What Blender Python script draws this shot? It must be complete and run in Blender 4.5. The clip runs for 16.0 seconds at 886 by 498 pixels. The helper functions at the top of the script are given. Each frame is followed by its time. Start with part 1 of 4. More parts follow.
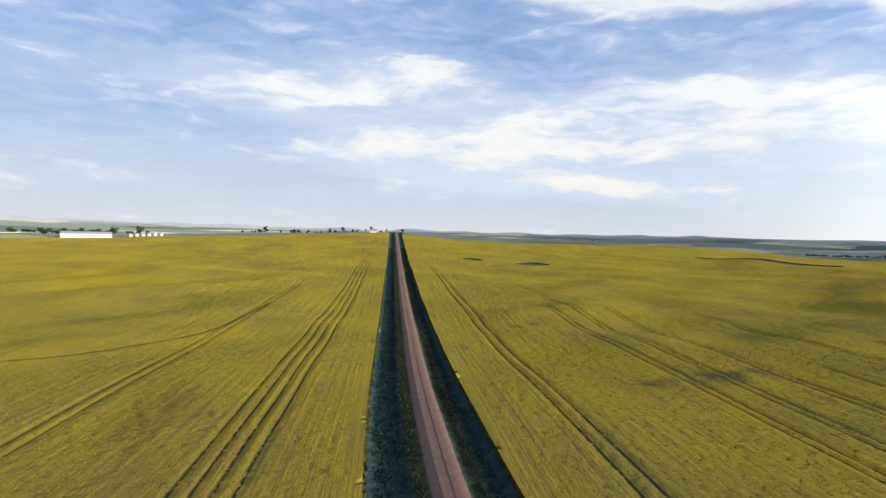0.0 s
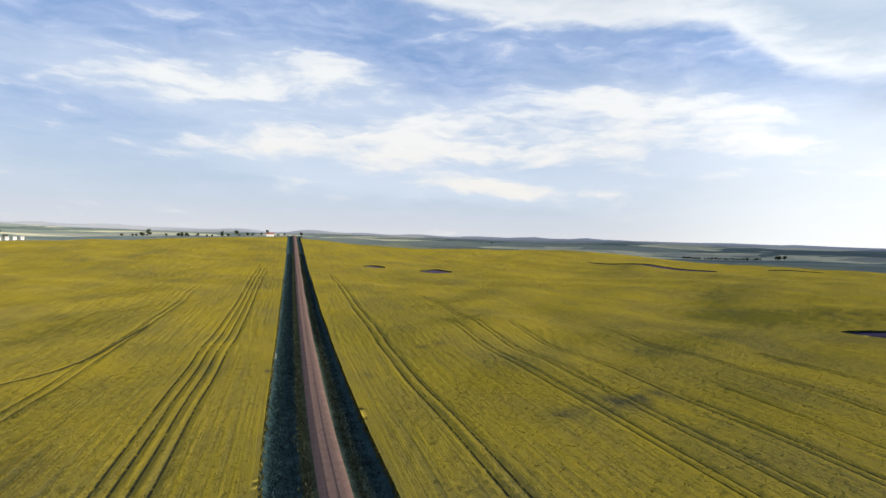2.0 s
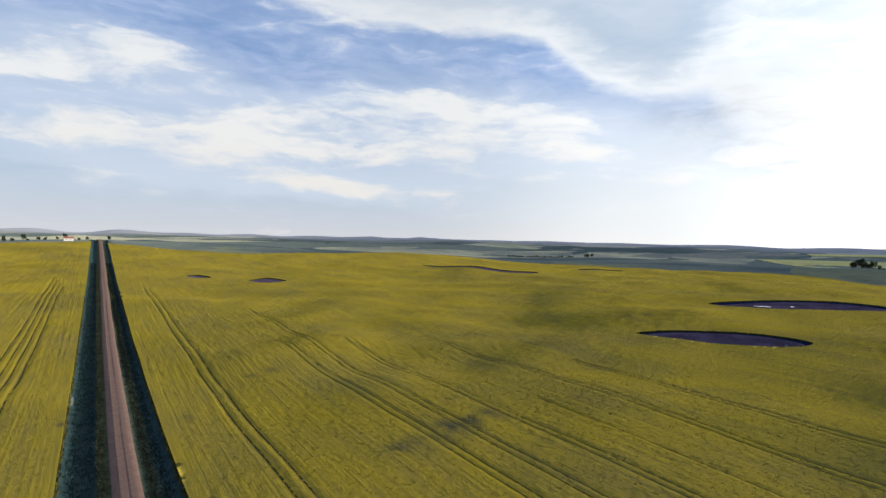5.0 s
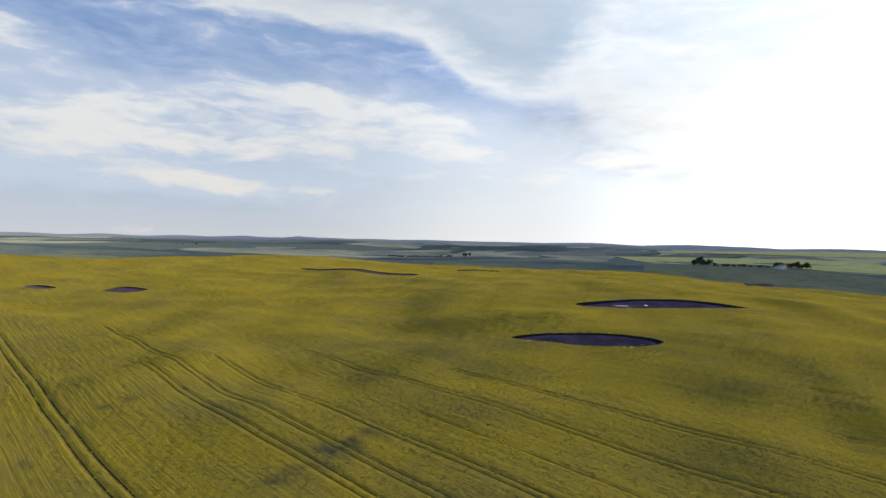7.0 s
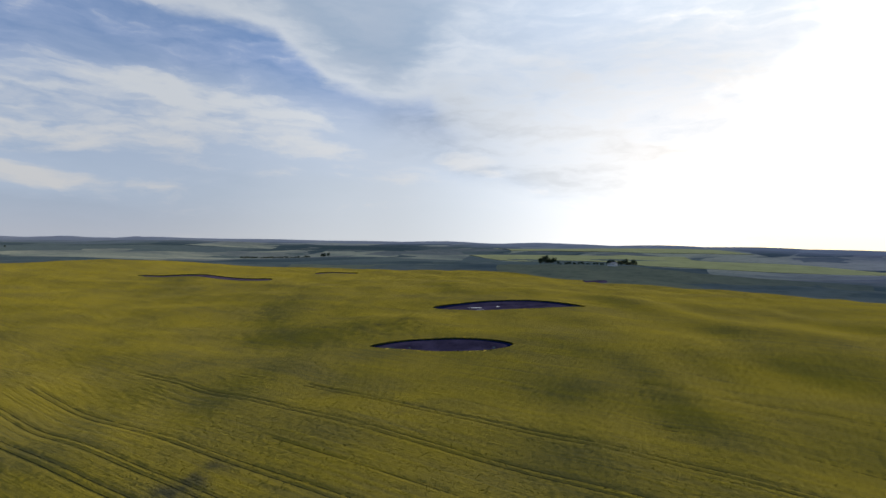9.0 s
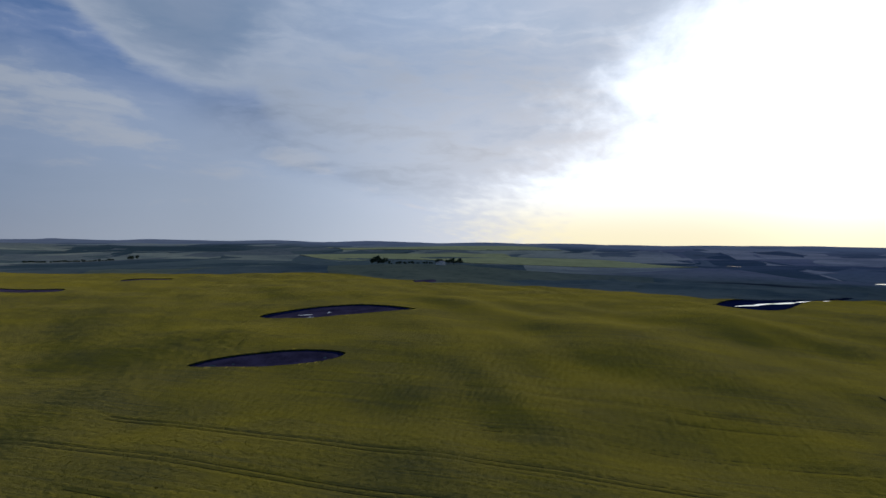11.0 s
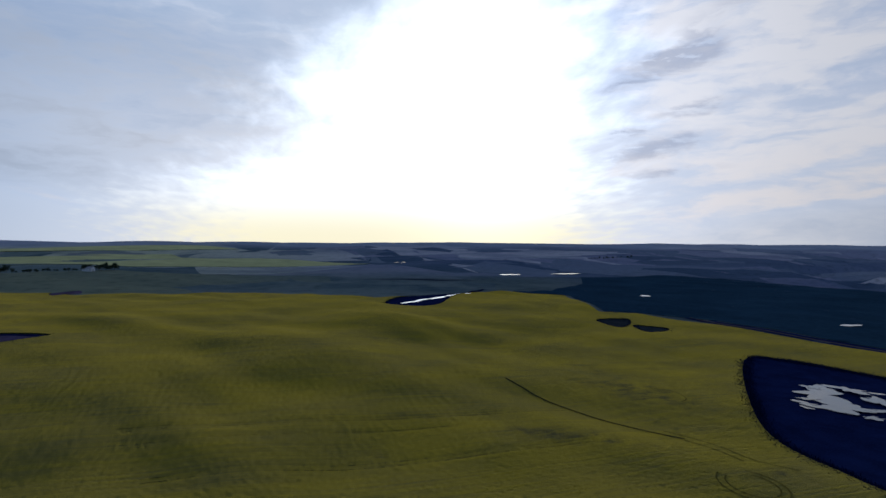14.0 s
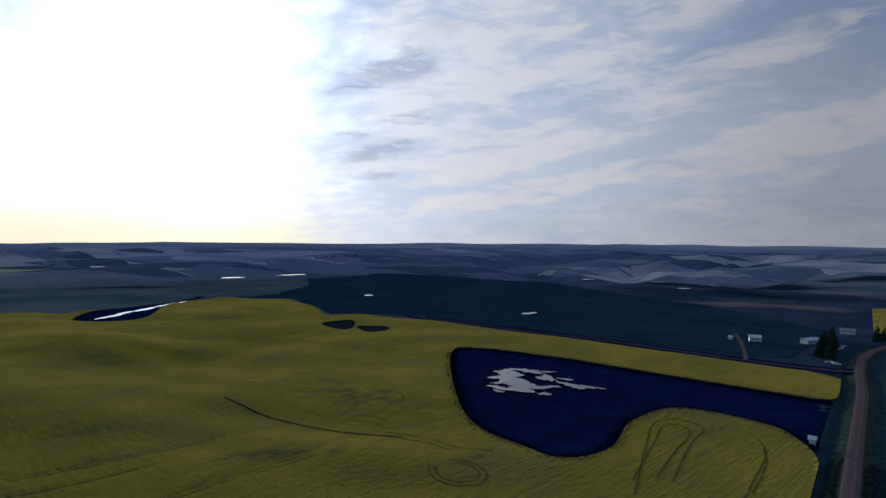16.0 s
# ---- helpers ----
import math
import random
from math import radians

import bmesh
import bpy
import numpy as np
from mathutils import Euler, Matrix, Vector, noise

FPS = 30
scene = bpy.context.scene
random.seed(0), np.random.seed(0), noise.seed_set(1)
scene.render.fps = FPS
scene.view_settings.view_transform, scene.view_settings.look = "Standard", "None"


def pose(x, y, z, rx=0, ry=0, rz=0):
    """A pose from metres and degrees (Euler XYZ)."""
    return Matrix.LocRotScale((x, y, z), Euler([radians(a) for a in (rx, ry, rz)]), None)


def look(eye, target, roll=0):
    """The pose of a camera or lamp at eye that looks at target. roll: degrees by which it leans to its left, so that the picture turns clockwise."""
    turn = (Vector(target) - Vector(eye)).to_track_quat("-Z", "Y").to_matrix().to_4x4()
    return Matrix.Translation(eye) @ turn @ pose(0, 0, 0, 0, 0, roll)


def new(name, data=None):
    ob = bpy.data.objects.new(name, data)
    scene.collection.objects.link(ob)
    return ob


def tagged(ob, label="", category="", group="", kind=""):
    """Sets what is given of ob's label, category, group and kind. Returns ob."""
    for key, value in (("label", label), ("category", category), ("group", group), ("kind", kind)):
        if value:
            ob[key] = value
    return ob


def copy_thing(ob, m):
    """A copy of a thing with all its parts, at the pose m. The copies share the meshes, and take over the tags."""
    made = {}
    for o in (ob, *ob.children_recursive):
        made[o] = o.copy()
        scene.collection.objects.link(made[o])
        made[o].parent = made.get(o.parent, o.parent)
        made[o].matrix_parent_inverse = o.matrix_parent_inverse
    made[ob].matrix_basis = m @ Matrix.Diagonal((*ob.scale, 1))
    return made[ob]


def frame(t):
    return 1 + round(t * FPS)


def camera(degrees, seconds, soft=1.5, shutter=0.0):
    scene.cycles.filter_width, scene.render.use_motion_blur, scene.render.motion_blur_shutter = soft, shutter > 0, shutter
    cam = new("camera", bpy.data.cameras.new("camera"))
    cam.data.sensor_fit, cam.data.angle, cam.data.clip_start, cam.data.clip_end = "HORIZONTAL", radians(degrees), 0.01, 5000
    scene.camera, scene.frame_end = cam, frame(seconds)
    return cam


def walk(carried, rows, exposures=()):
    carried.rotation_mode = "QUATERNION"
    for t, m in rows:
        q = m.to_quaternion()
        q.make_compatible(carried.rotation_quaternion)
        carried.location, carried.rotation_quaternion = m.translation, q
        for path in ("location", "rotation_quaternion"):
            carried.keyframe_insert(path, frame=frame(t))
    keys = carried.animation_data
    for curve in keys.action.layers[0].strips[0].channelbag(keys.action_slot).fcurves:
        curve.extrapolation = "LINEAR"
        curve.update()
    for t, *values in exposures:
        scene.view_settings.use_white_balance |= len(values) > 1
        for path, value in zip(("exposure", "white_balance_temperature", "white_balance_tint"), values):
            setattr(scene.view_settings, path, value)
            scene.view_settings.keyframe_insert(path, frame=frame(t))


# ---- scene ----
cam = camera(76.11, 16.0, soft=1.5)
ROWS = [
    (0.0, pose(-0.00, -0.00, 39.99, 88.03, -1.57, -5.14)),
    (0.5, pose(-0.25, 3.34, 41.59, 88.06, -1.75, -6.90)),
    (1.0, pose(-0.36, 6.51, 43.28, 88.12, -1.81, -9.21)),
    (1.5, pose(-0.28, 9.15, 44.96, 88.26, -1.80, -12.14)),
    (2.0, pose(0.11, 10.89, 46.46, 88.42, -1.88, -15.09)),
    (2.5, pose(0.62, 11.93, 47.88, 88.51, -1.89, -18.51)),
    (3.0, pose(0.89, 12.60, 49.32, 88.64, -1.72, -21.65)),
    (3.5, pose(1.20, 12.94, 50.80, 88.65, -1.72, -23.97)),
    (4.0, pose(1.53, 13.21, 52.29, 88.69, -1.70, -26.66)),
    (6.5, pose(2.49, 14.60, 59.87, 88.82, -1.56, -39.82)),
    (7.0, pose(2.89, 14.93, 61.32, 88.88, -1.49, -43.55)),
    (7.5, pose(3.57, 15.12, 62.76, 88.90, -1.42, -46.77)),
    (8.0, pose(4.22, 15.28, 64.13, 88.94, -1.36, -50.19)),
    (10.5, pose(7.21, 15.82, 70.94, 89.10, -0.87, -70.19)),
    (11.0, pose(7.75, 16.07, 72.32, 89.09, -0.80, -74.62)),
    (11.5, pose(8.36, 16.41, 73.69, 89.09, -0.81, -79.03)),
    (12.0, pose(9.27, 16.70, 75.03, 89.11, -0.67, -83.57)),
    (12.5, pose(10.50, 16.84, 76.40, 89.11, -0.49, -88.47)),
    (13.0, pose(11.70, 16.72, 77.79, 89.08, -0.55, -93.60)),
    (13.5, pose(12.64, 16.18, 79.20, 89.08, -0.53, -99.59)),
    (14.0, pose(13.35, 15.51, 80.62, 89.11, -0.50, -106.37)),
    (14.5, pose(13.85, 14.70, 82.09, 89.14, -0.52, -113.01)),
    (15.0, pose(14.15, 13.88, 83.54, 89.16, -0.57, -120.04)),
    (15.5, pose(14.48, 13.11, 84.93, 89.17, -0.51, -127.25)),
    (16.0, pose(14.91, 12.35, 86.31, 89.16, -0.36, -133.47)),
]
EXPOSURES = [(0, 1.17, 6850, 10), (4, 1.05, 6850, 10), (7, 0.9, 6800, 10), (8.2, 0.7, 6600, 10), (10.3, 0.0, 5900, 12), (11, -0.32, 5600, 12), (12, -0.58, 5450, 12), (12.7, -0.55, 5400, 12),
             (13.5, -0.42, 5350, 12), (14.5, -0.22, 5350, 12), (16, -0.26, 5250, 12)]
walk(cam, ROWS, EXPOSURES)

# ---- world and sun ----
SUN_AZ, SUN_EL = 110.5, 7.8
BLUE, HAZE, GREY, CLOUD = (0.25, 0.43, 0.83), (0.76, 0.75, 0.80), (0.48, 0.58, 0.71), 1.02


def heading(az, el):
    a, e = radians(az), radians(el)
    return Vector((math.sin(a) * math.cos(e), math.cos(a) * math.cos(e), math.sin(e)))


class Nodes:
    """Short hand for node trees."""

    def __init__(self, tree):
        self.tree = tree

    def put(self, kind, values=(), **settings):
        n = self.tree.nodes.new(kind)
        for key, value in settings.items():
            setattr(n, key, value)
        for key, value in dict(values).items():
            self.feed(value, n.inputs[key])
        return n

    def feed(self, value, socket):
        if isinstance(value, bpy.types.NodeSocket):
            self.tree.links.new(value, socket)
        elif value is not None:
            socket.default_value = value

    def math(self, op, a, b=None, c=None, clamp=False):
        n = self.put("ShaderNodeMath", operation=op, use_clamp=clamp)
        for i, v in enumerate((a, b, c)):
            self.feed(v, n.inputs[i])
        return n.outputs[0]

    def vec(self, op, a, b=None):
        n = self.put("ShaderNodeVectorMath", operation=op)
        self.feed(a, n.inputs[0])
        self.feed(b, n.inputs[1])
        return n

    def mix(self, f, a, b, blend="MIX"):
        n = self.put("ShaderNodeMix", data_type="RGBA", blend_type=blend)
        self.feed(f, n.inputs[0])
        self.feed(a, n.inputs[6])
        self.feed(b, n.inputs[7])
        return n.outputs[2]

    def noise(self, where, scale, detail=4, rough=0.55, twist=0.0):
        return self.put("ShaderNodeTexNoise", {"Vector": where, "Scale": scale, "Detail": detail, "Roughness": rough, "Distortion": twist}).outputs[0]

    def ramp(self, v, a, b, lo=0.0, hi=1.0):
        return self.put("ShaderNodeMapRange", {"Value": v, "From Min": a, "From Max": b, "To Min": lo, "To Max": hi}, interpolation_type="SMOOTHSTEP").outputs[0]

    def scaled(self, where, sx, sy, sz, turn=0.0):
        return self.put("ShaderNodeMapping", {"Vector": where, "Scale": (sx, sy, sz), "Rotation": (0, 0, radians(turn))}).outputs[0]


def rgb(r, g, b):
    return (r, g, b, 1.0)


world = bpy.data.worlds.new("sky")
scene.world = world
world.use_nodes = True
world.node_tree.nodes.clear()
W = Nodes(world.node_tree)
way = W.put("ShaderNodeTexCoord").outputs["Generated"]
sky = W.put("ShaderNodeTexSky", sky_type="NISHITA", sun_disc=False, sun_elevation=radians(SUN_EL), sun_rotation=radians(SUN_AZ), altitude=700,
            air_density=1.0, dust_density=1.2, ozone_density=2.0).outputs[0]
split = W.put("ShaderNodeSeparateXYZ", {"Vector": way})
X, Y, Z = split.outputs
up = W.math("MAXIMUM", Z, 0.0)
AZ = W.math("MULTIPLY", W.math("ARCTAN2", X, Y), 180 / math.pi)
EL = W.math("MULTIPLY", W.math("ARCSINE", Z), 180 / math.pi)
chart = W.put("ShaderNodeCombineXYZ", {"X": AZ, "Y": EL, "Z": 0.0}).outputs[0]
near = W.math("ADD", up, 0.14)
flat = W.put("ShaderNodeCombineXYZ", {"X": W.math("DIVIDE", X, near), "Y": W.math("DIVIDE", Y, near), "Z": 0.0}).outputs[0]


def warped(scale, ax, ay, detail):
    n = W.put("ShaderNodeTexNoise", {"Vector": W.scaled(chart, 0.35, 1, 1), "Scale": scale, "Detail": detail, "Roughness": 0.6}).outputs["Color"]
    push = W.vec("MULTIPLY", W.vec("SUBTRACT", n, (0.5, 0.5, 0.5)).outputs[0], (ax, ay, 0.0)).outputs[0]
    return W.vec("ADD", chart, push).outputs[0]


torn = warped(0.24, 8.0, 3.2, 5)
swirl = warped(0.2, 8.0, 5.0, 6)
curl = warped(0.55, 3.4, 2.4, 5)
# Cloud banks: azimuth, elevation, half length, half thickness, tilt (degrees), weight.
NORTH = [(-5.6, 13.5, 8.2, 1.84, -4, 0.9), (3.3, 14.7, 6.2, 1.48, -7, 0.9), (-12, 12.4, 5.7, 1.14, 0, 0.8), (-20.8, 12.2, 10.1, 1.7, 4, 0.4),
         (-25.2, 14.1, 3.9, 0.82, 9, 0.3), (-23.5, 7, 3.1, 0.69, 2, 0.5), (-30.8, 4.5, 4.5, 1.38, 0, 0.35), (-4.9, 7.8, 6.1, 1.37, 7, 0.8),
         (4.6, 8.3, 6.8, 2.22, -3, 0.8), (14.8, 9, 12.1, 2.45, 0, 0.7), (16.9, 11.1, 7, 1.18, 2, 0.8), (20.3, 4.6, 11.7, 0.98, -4, 0.75),
         (1, 4.5, 3.4, 0.79, 2, 0.5), (9.3, 3.6, 6.2, 0.57, 1, 0.35)]
NORTH_EAST = [(35.7, 12.8, 7.1, 1.8, -11, 0.8), (27.9, 12.8, 5.7, 1.61, -9, 0.8), (18.8, 11.7, 6.8, 1.08, -2, 0.6), (42, 11.6, 6, 1.7, -8, 0.6),
              (25.3, 20.5, 17, 2.0, -3, 0.5), (19.5, 4.7, 8.6, 0.83, -1, 0.6), (35.7, 8.6, 11.2, 1.38, -2, 0.6), (33, 10.6, 9, 1.2, 3, 0.5), (22, 8.2, 12, 1.4, -3, 0.5)]
EASTERLY = [(60.3, 7.8, 3.4, 1.1, -14, 0.95), (67, 5.3, 6.4, 0.5, -19, 0.55), (72, 3.6, 2.9, 0.45, -7, 0.5), (45, 8.6, 9.3, 1.3, -7, 0.45), (48.8, 6.2, 11.6, 0.8, 1, 0.35)]
SOUTH_EAST = [(128.6, 21.9, 9, 2.43, 10, 0.7), (139.9, 19.9, 10.8, 2.08, 21, 0.5), (145.5, 17.2, 13.2, 1.15, 16, 0.6), (140, 14.3, 11.1, 1.35, 18, 0.55),
              (137.2, 7.2, 11.3, 0.9, 14, 0.6), (153.5, 6.9, 17.4, 1.17, 13, 0.55), (160.7, 5, 14.8, 1.27, 11, 0.5), (140, 4.6, 14.1, 1.02, 10, 0.6),
              (158.3, 11.7, 13.8, 1.26, 12, 0.5), (162.7, 16, 11.6, 1.91, 16, 0.5), (167, 7.6, 7.8, 0.66, 13, 0.5), (200, 12, 25, 3, 5, 0.6),
              (150, 6.4, 26, 1.5, 8, 0.8), (165, 9.4, 12, 1.4, 12, 0.7), (146, 9.6, 12, 1.0, 14, 0.5), (148, 21, 14, 2.2, 20, 0.6), (240, 9, 25, 3, 0, 0.6), (280, 14, 25, 3, 0, 0.6), (-50, 12, 14, 2.5, 4, 0.6)]
RAGS = [(131, 18, 9, 4, 12, 0.8), (130, 12, 8, 3.5, 12, 0.7), (134, 8, 10, 2, 12, 0.6), (140, 22, 12, 3, 18, 0.6), (150, 13, 16, 3, 14, 0.45), (157, 20, 12, 2.5, 18, 0.45)]
SCUD = [(127.5, 8.8, 5.1, 0.9, 9, 0.9), (128.5, 16.4, 4.6, 1.1, 6, 0.9), (130.9, 12.4, 4.6, 0.54, 12, 0.8), (124.6, 14.6, 2.8, 0.5, 10, 0.8),
        (124.2, 10.3, 2.2, 0.45, 7, 0.8), (130, 17.6, 3.2, 1.2, 10, 0.7), (128, 6.4, 5, 0.5, 6, 0.6), (133, 20.5, 4, 1.2, 20, 0.5)]
# Edge of the grey cloud sheet (azimuth, elevation) and the two flanks of the bright break round the sun (elevation, azimuth).
SHEET = [(4, 23), (18, 20.6), (34, 19.6), (41, 18.4), (46, 15.0), (51, 13.3), (56, 13.2), (60, 8.6), (68, 5.0), (80, 3.0), (100, 2.0)]
BREAK_NORTH = [(0, 80), (3.5, 80), (6, 83), (8, 88), (10, 91.5), (14.5, 90), (20, 96), (23, 103), (34, 106)]
BREAK_SOUTH = [(0, 124), (5.5, 123.5), (10, 122), (12, 125), (14.5, 122.5), (18, 127), (20, 124), (24, 120), (34, 116)]


def piecewise(n, v, points):
    """A broken line through a few points."""
    total = points[0][1]
    for (a, p), (b, q) in zip(points[:-1], points[1:]):
        total = n.math("ADD", total, n.put("ShaderNodeMapRange", {"Value": v, "From Min": a, "From Max": b, "To Min": 0.0, "To Max": q - p}).outputs[0])
    return total


def banks(n, rows, where, grow):
    """The sum of soft ellipses: centre, half sizes, tilt, weight."""
    total = None
    for az, el, along, thick, tilt, weight in rows:
        p = n.put("ShaderNodeMapping", {"Vector": where, "Location": (az, el, 0), "Rotation": (0, 0, radians(tilt)), "Scale": (along * grow, thick * grow, 1e4)}, vector_type="TEXTURE").outputs[0]
        g = n.math("MULTIPLY", n.put("ShaderNodeTexGradient", {"Vector": p}, gradient_type="SPHERICAL").outputs[1], weight)
        total = g if total is None else n.math("ADD", total, g)
    return total


puff = W.noise(W.scaled(torn, 0.10, 0.36, 1, -5), 1.0, 6, 0.58, 0.15)
fibre = W.noise(W.scaled(torn, 0.26, 1.0, 1, -6), 1.0, 4, 0.55, 0.0)
mottle = W.noise(W.scaled(flat, 1.6, 3.0, 1, 28), 1.8, 5, 0.55, 0.2)
grain = W.math("ADD", W.math("MULTIPLY", puff, 0.62), W.math("MULTIPLY", fibre, 0.38))
toward = W.math("MAXIMUM", W.vec("DOT_PRODUCT", way, heading(SUN_AZ, SUN_EL)).outputs["Value"], 0.0)
low = W.math("POWER", W.math("SUBTRACT", 1.0, up), 11.0)


def tint(colour, amount):
    n = W.vec("SCALE", colour)
    W.feed(amount, n.inputs["Scale"])
    return n.outputs[0]


def bent(where):
    n = W.put("ShaderNodeSeparateXYZ", {"Vector": where})
    return n.outputs[0], n.outputs[1]


base = W.mix(0.66, tint(sky, 0.15), rgb(*BLUE))
base = W.mix(W.ramp(grain, 0.34, 0.66, 0.1, 0.6), base, rgb(0.64, 0.72, 0.97))
base = W.mix(W.math("MULTIPLY", W.ramp(up, 0.22, 0.04), 0.55), base, rgb(0.60, 0.76, 0.92))
base = W.mix(W.math("MULTIPLY", low, 0.95), base, W.mix(W.ramp(toward, 0.1, 0.75), rgb(*HAZE), rgb(1.0, 0.93, 0.84)))
base = W.mix(W.math("MULTIPLY", W.ramp(toward, 0.05, 0.6, 0.0, 0.7), W.ramp(EL, 18.0, 7.0)), base, rgb(0.96, 0.95, 0.96))
veil = W.math("MULTIPLY", W.ramp(AZ, 116, 136), W.ramp(grain, 0.35, 0.62, 0.6, 0.2))
base = W.mix(veil, base, rgb(0.52, 0.60, 0.74))
bank_rows = NORTH + NORTH_EAST + EASTERLY + SOUTH_EAST + RAGS
bank = banks(W, bank_rows, torn, 1.5)
halo = W.math("MULTIPLY", W.ramp(banks(W, bank_rows, torn, 2.6), 0.1, 1.3), 0.55)
base = W.mix(halo, base, rgb(0.80, 0.86, 0.98))
white = W.math("ADD", W.math("MINIMUM", bank, 0.78), W.math("MULTIPLY", W.math("SUBTRACT", grain, 0.5), 3.4))
white = W.ramp(white, 0.18, 1.0)
base = W.mix(W.math("MULTIPLY", white, 0.9), base, W.mix(W.ramp(EL, 3.0, 13.0), rgb(CLOUD, CLOUD * 0.93, CLOUD * 0.88), rgb(CLOUD, CLOUD * 0.975, CLOUD * 0.97)))
saz, sel = bent(curl)
depth = W.math("SUBTRACT", sel, piecewise(W, saz, SHEET))
depth = W.math("MULTIPLY", depth, W.ramp(saz, 51, 60, 1.0, 0.2))
sheet_on = W.math("MULTIPLY", W.ramp(depth, -0.7, 1.1), W.ramp(saz, 122, 108))
sheet_on = W.math("MULTIPLY", sheet_on, W.ramp(saz, 0, 14))
inner = W.math("ADD", depth, W.math("MULTIPLY", W.math("SUBTRACT", grain, 0.5), 9.0))
grey = W.mix(W.ramp(inner, 0.2, 4.6), rgb(0.98, 0.97, 0.98), W.mix(W.ramp(puff, 0.32, 0.66), rgb(*GREY), rgb(0.58, 0.65, 0.76)))
grey = W.mix(W.ramp(sel, 18, 26, 0.0, 0.4), grey, rgb(0.86, 0.89, 0.96))
base = W.mix(W.math("MULTIPLY", sheet_on, 0.9), base, grey)
base = tint(base, W.math("ADD", W.ramp(toward, 0.2, 0.5, 1.0, 1.16), W.math("MULTIPLY", W.ramp(toward, 0.5, 1.0), 1.2)))
gloom = W.math("MULTIPLY", W.ramp(banks(W, [(76, 13, 17, 6, 0, 1.0), (66, 9, 12, 4, -10, 0.6)], torn, 1.6), 0.05, 0.7), W.ramp(grain, 0.3, 0.6, 0.28, 0.1))
base = tint(base, W.math("SUBTRACT", W.ramp(AZ, 122, 142, 1.0, 0.84), gloom))
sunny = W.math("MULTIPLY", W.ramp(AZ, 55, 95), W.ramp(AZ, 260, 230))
base = W.mix(1.0, base, W.mix(sunny, rgb(0.93, 1.0, 1.05), rgb(1.08, 1.0, 0.88)), "MULTIPLY")
scud = W.ramp(W.math("MULTIPLY", banks(W, SCUD, curl, 1.5), W.ramp(fibre, 0.3, 0.6)), 0.04, 0.7)
gaz, gel = bent(swirl)
ragged_az = W.math("ADD", gaz, W.math("MULTIPLY", W.math("SUBTRACT", mottle, 0.5), 16.0))
flank_n = W.math("SUBTRACT", ragged_az, piecewise(W, EL, BREAK_NORTH))
flank_s = W.math("SUBTRACT", piecewise(W, EL, BREAK_SOUTH), ragged_az)
glow = W.math("MULTIPLY", W.ramp(flank_n, -9.0, 9.0), W.ramp(flank_s, -6.0, 9.0))
glow = W.math("POWER", glow, 1.5)
glow = W.math("MULTIPLY", glow, W.math("SUBTRACT", 1.0, W.math("MULTIPLY", scud, 0.8)))
warm = W.mix(W.ramp(up, 0.0, 0.13), rgb(1.0, 0.84, 0.50), rgb(1.0, 0.99, 0.94))
base = W.mix(glow, base, tint(warm, W.math("ADD", W.ramp(up, 0.0, 0.13, 3.0, 3.8), W.math("MULTIPLY", W.math("POWER", toward, 130.0), 1.5))))
base = W.mix(W.math("MULTIPLY", scud, 0.6), base, rgb(0.95, 0.98, 1.12))
back = W.put("ShaderNodeBackground", {"Color": base, "Strength": 0.44})
W.tree.links.new(back.outputs[0], W.put("ShaderNodeOutputWorld").inputs[0])

sun = new("sun", bpy.data.lights.new("sun", "SUN"))
sun.data.energy, sun.data.angle, sun.data.color = 4.2, radians(2.0), (1.0, 0.91, 0.76)
sun.matrix_world = look(heading(SUN_AZ, SUN_EL) * 100, (0, 0, 0))

# ---- materials ----
def material(name, rough=0.9):
    m = bpy.data.materials.new(name)
    m.use_nodes = True
    n = Nodes(m.node_tree)
    bsdf = m.node_tree.nodes["Principled BSDF"]
    bsdf.inputs["Roughness"].default_value = rough
    bsdf.inputs["Specular IOR Level"].default_value = 0.0 if rough > 0.85 else 0.3
    bsdf.inputs["Diffuse Roughness"].default_value = 0.8 if rough > 0.85 else 0.0
    place = n.put("ShaderNodeNewGeometry").outputs["Position"]
    return m, n, bsdf, place


def relief(n, bsdf, value, strength, distance):
    n.feed(n.put("ShaderNodeBump", {"Height": value, "Strength": strength, "Distance": distance}).outputs[0], bsdf.inputs["Normal"])


def plain(name, colour, rough=0.8, scale=1.0, vary=0.35, metal=0.0):
    """A weathered surface: one colour with stains and grain."""
    m, n, bsdf, place = material(name, rough)
    blotch = n.math("ADD", n.math("MULTIPLY", n.noise(place, 0.6 * scale, 5), 0.6), n.math("MULTIPLY", n.noise(place, 9 * scale, 3), 0.4))
    dark = tuple(c * (1 - vary) for c in colour)
    n.feed(n.mix(n.ramp(blotch, 0.3, 0.7), rgb(*dark), rgb(*colour)), bsdf.inputs["Base Color"])
    bsdf.inputs["Metallic"].default_value = metal
    relief(n, bsdf, blotch, 0.3, 0.05)
    return m


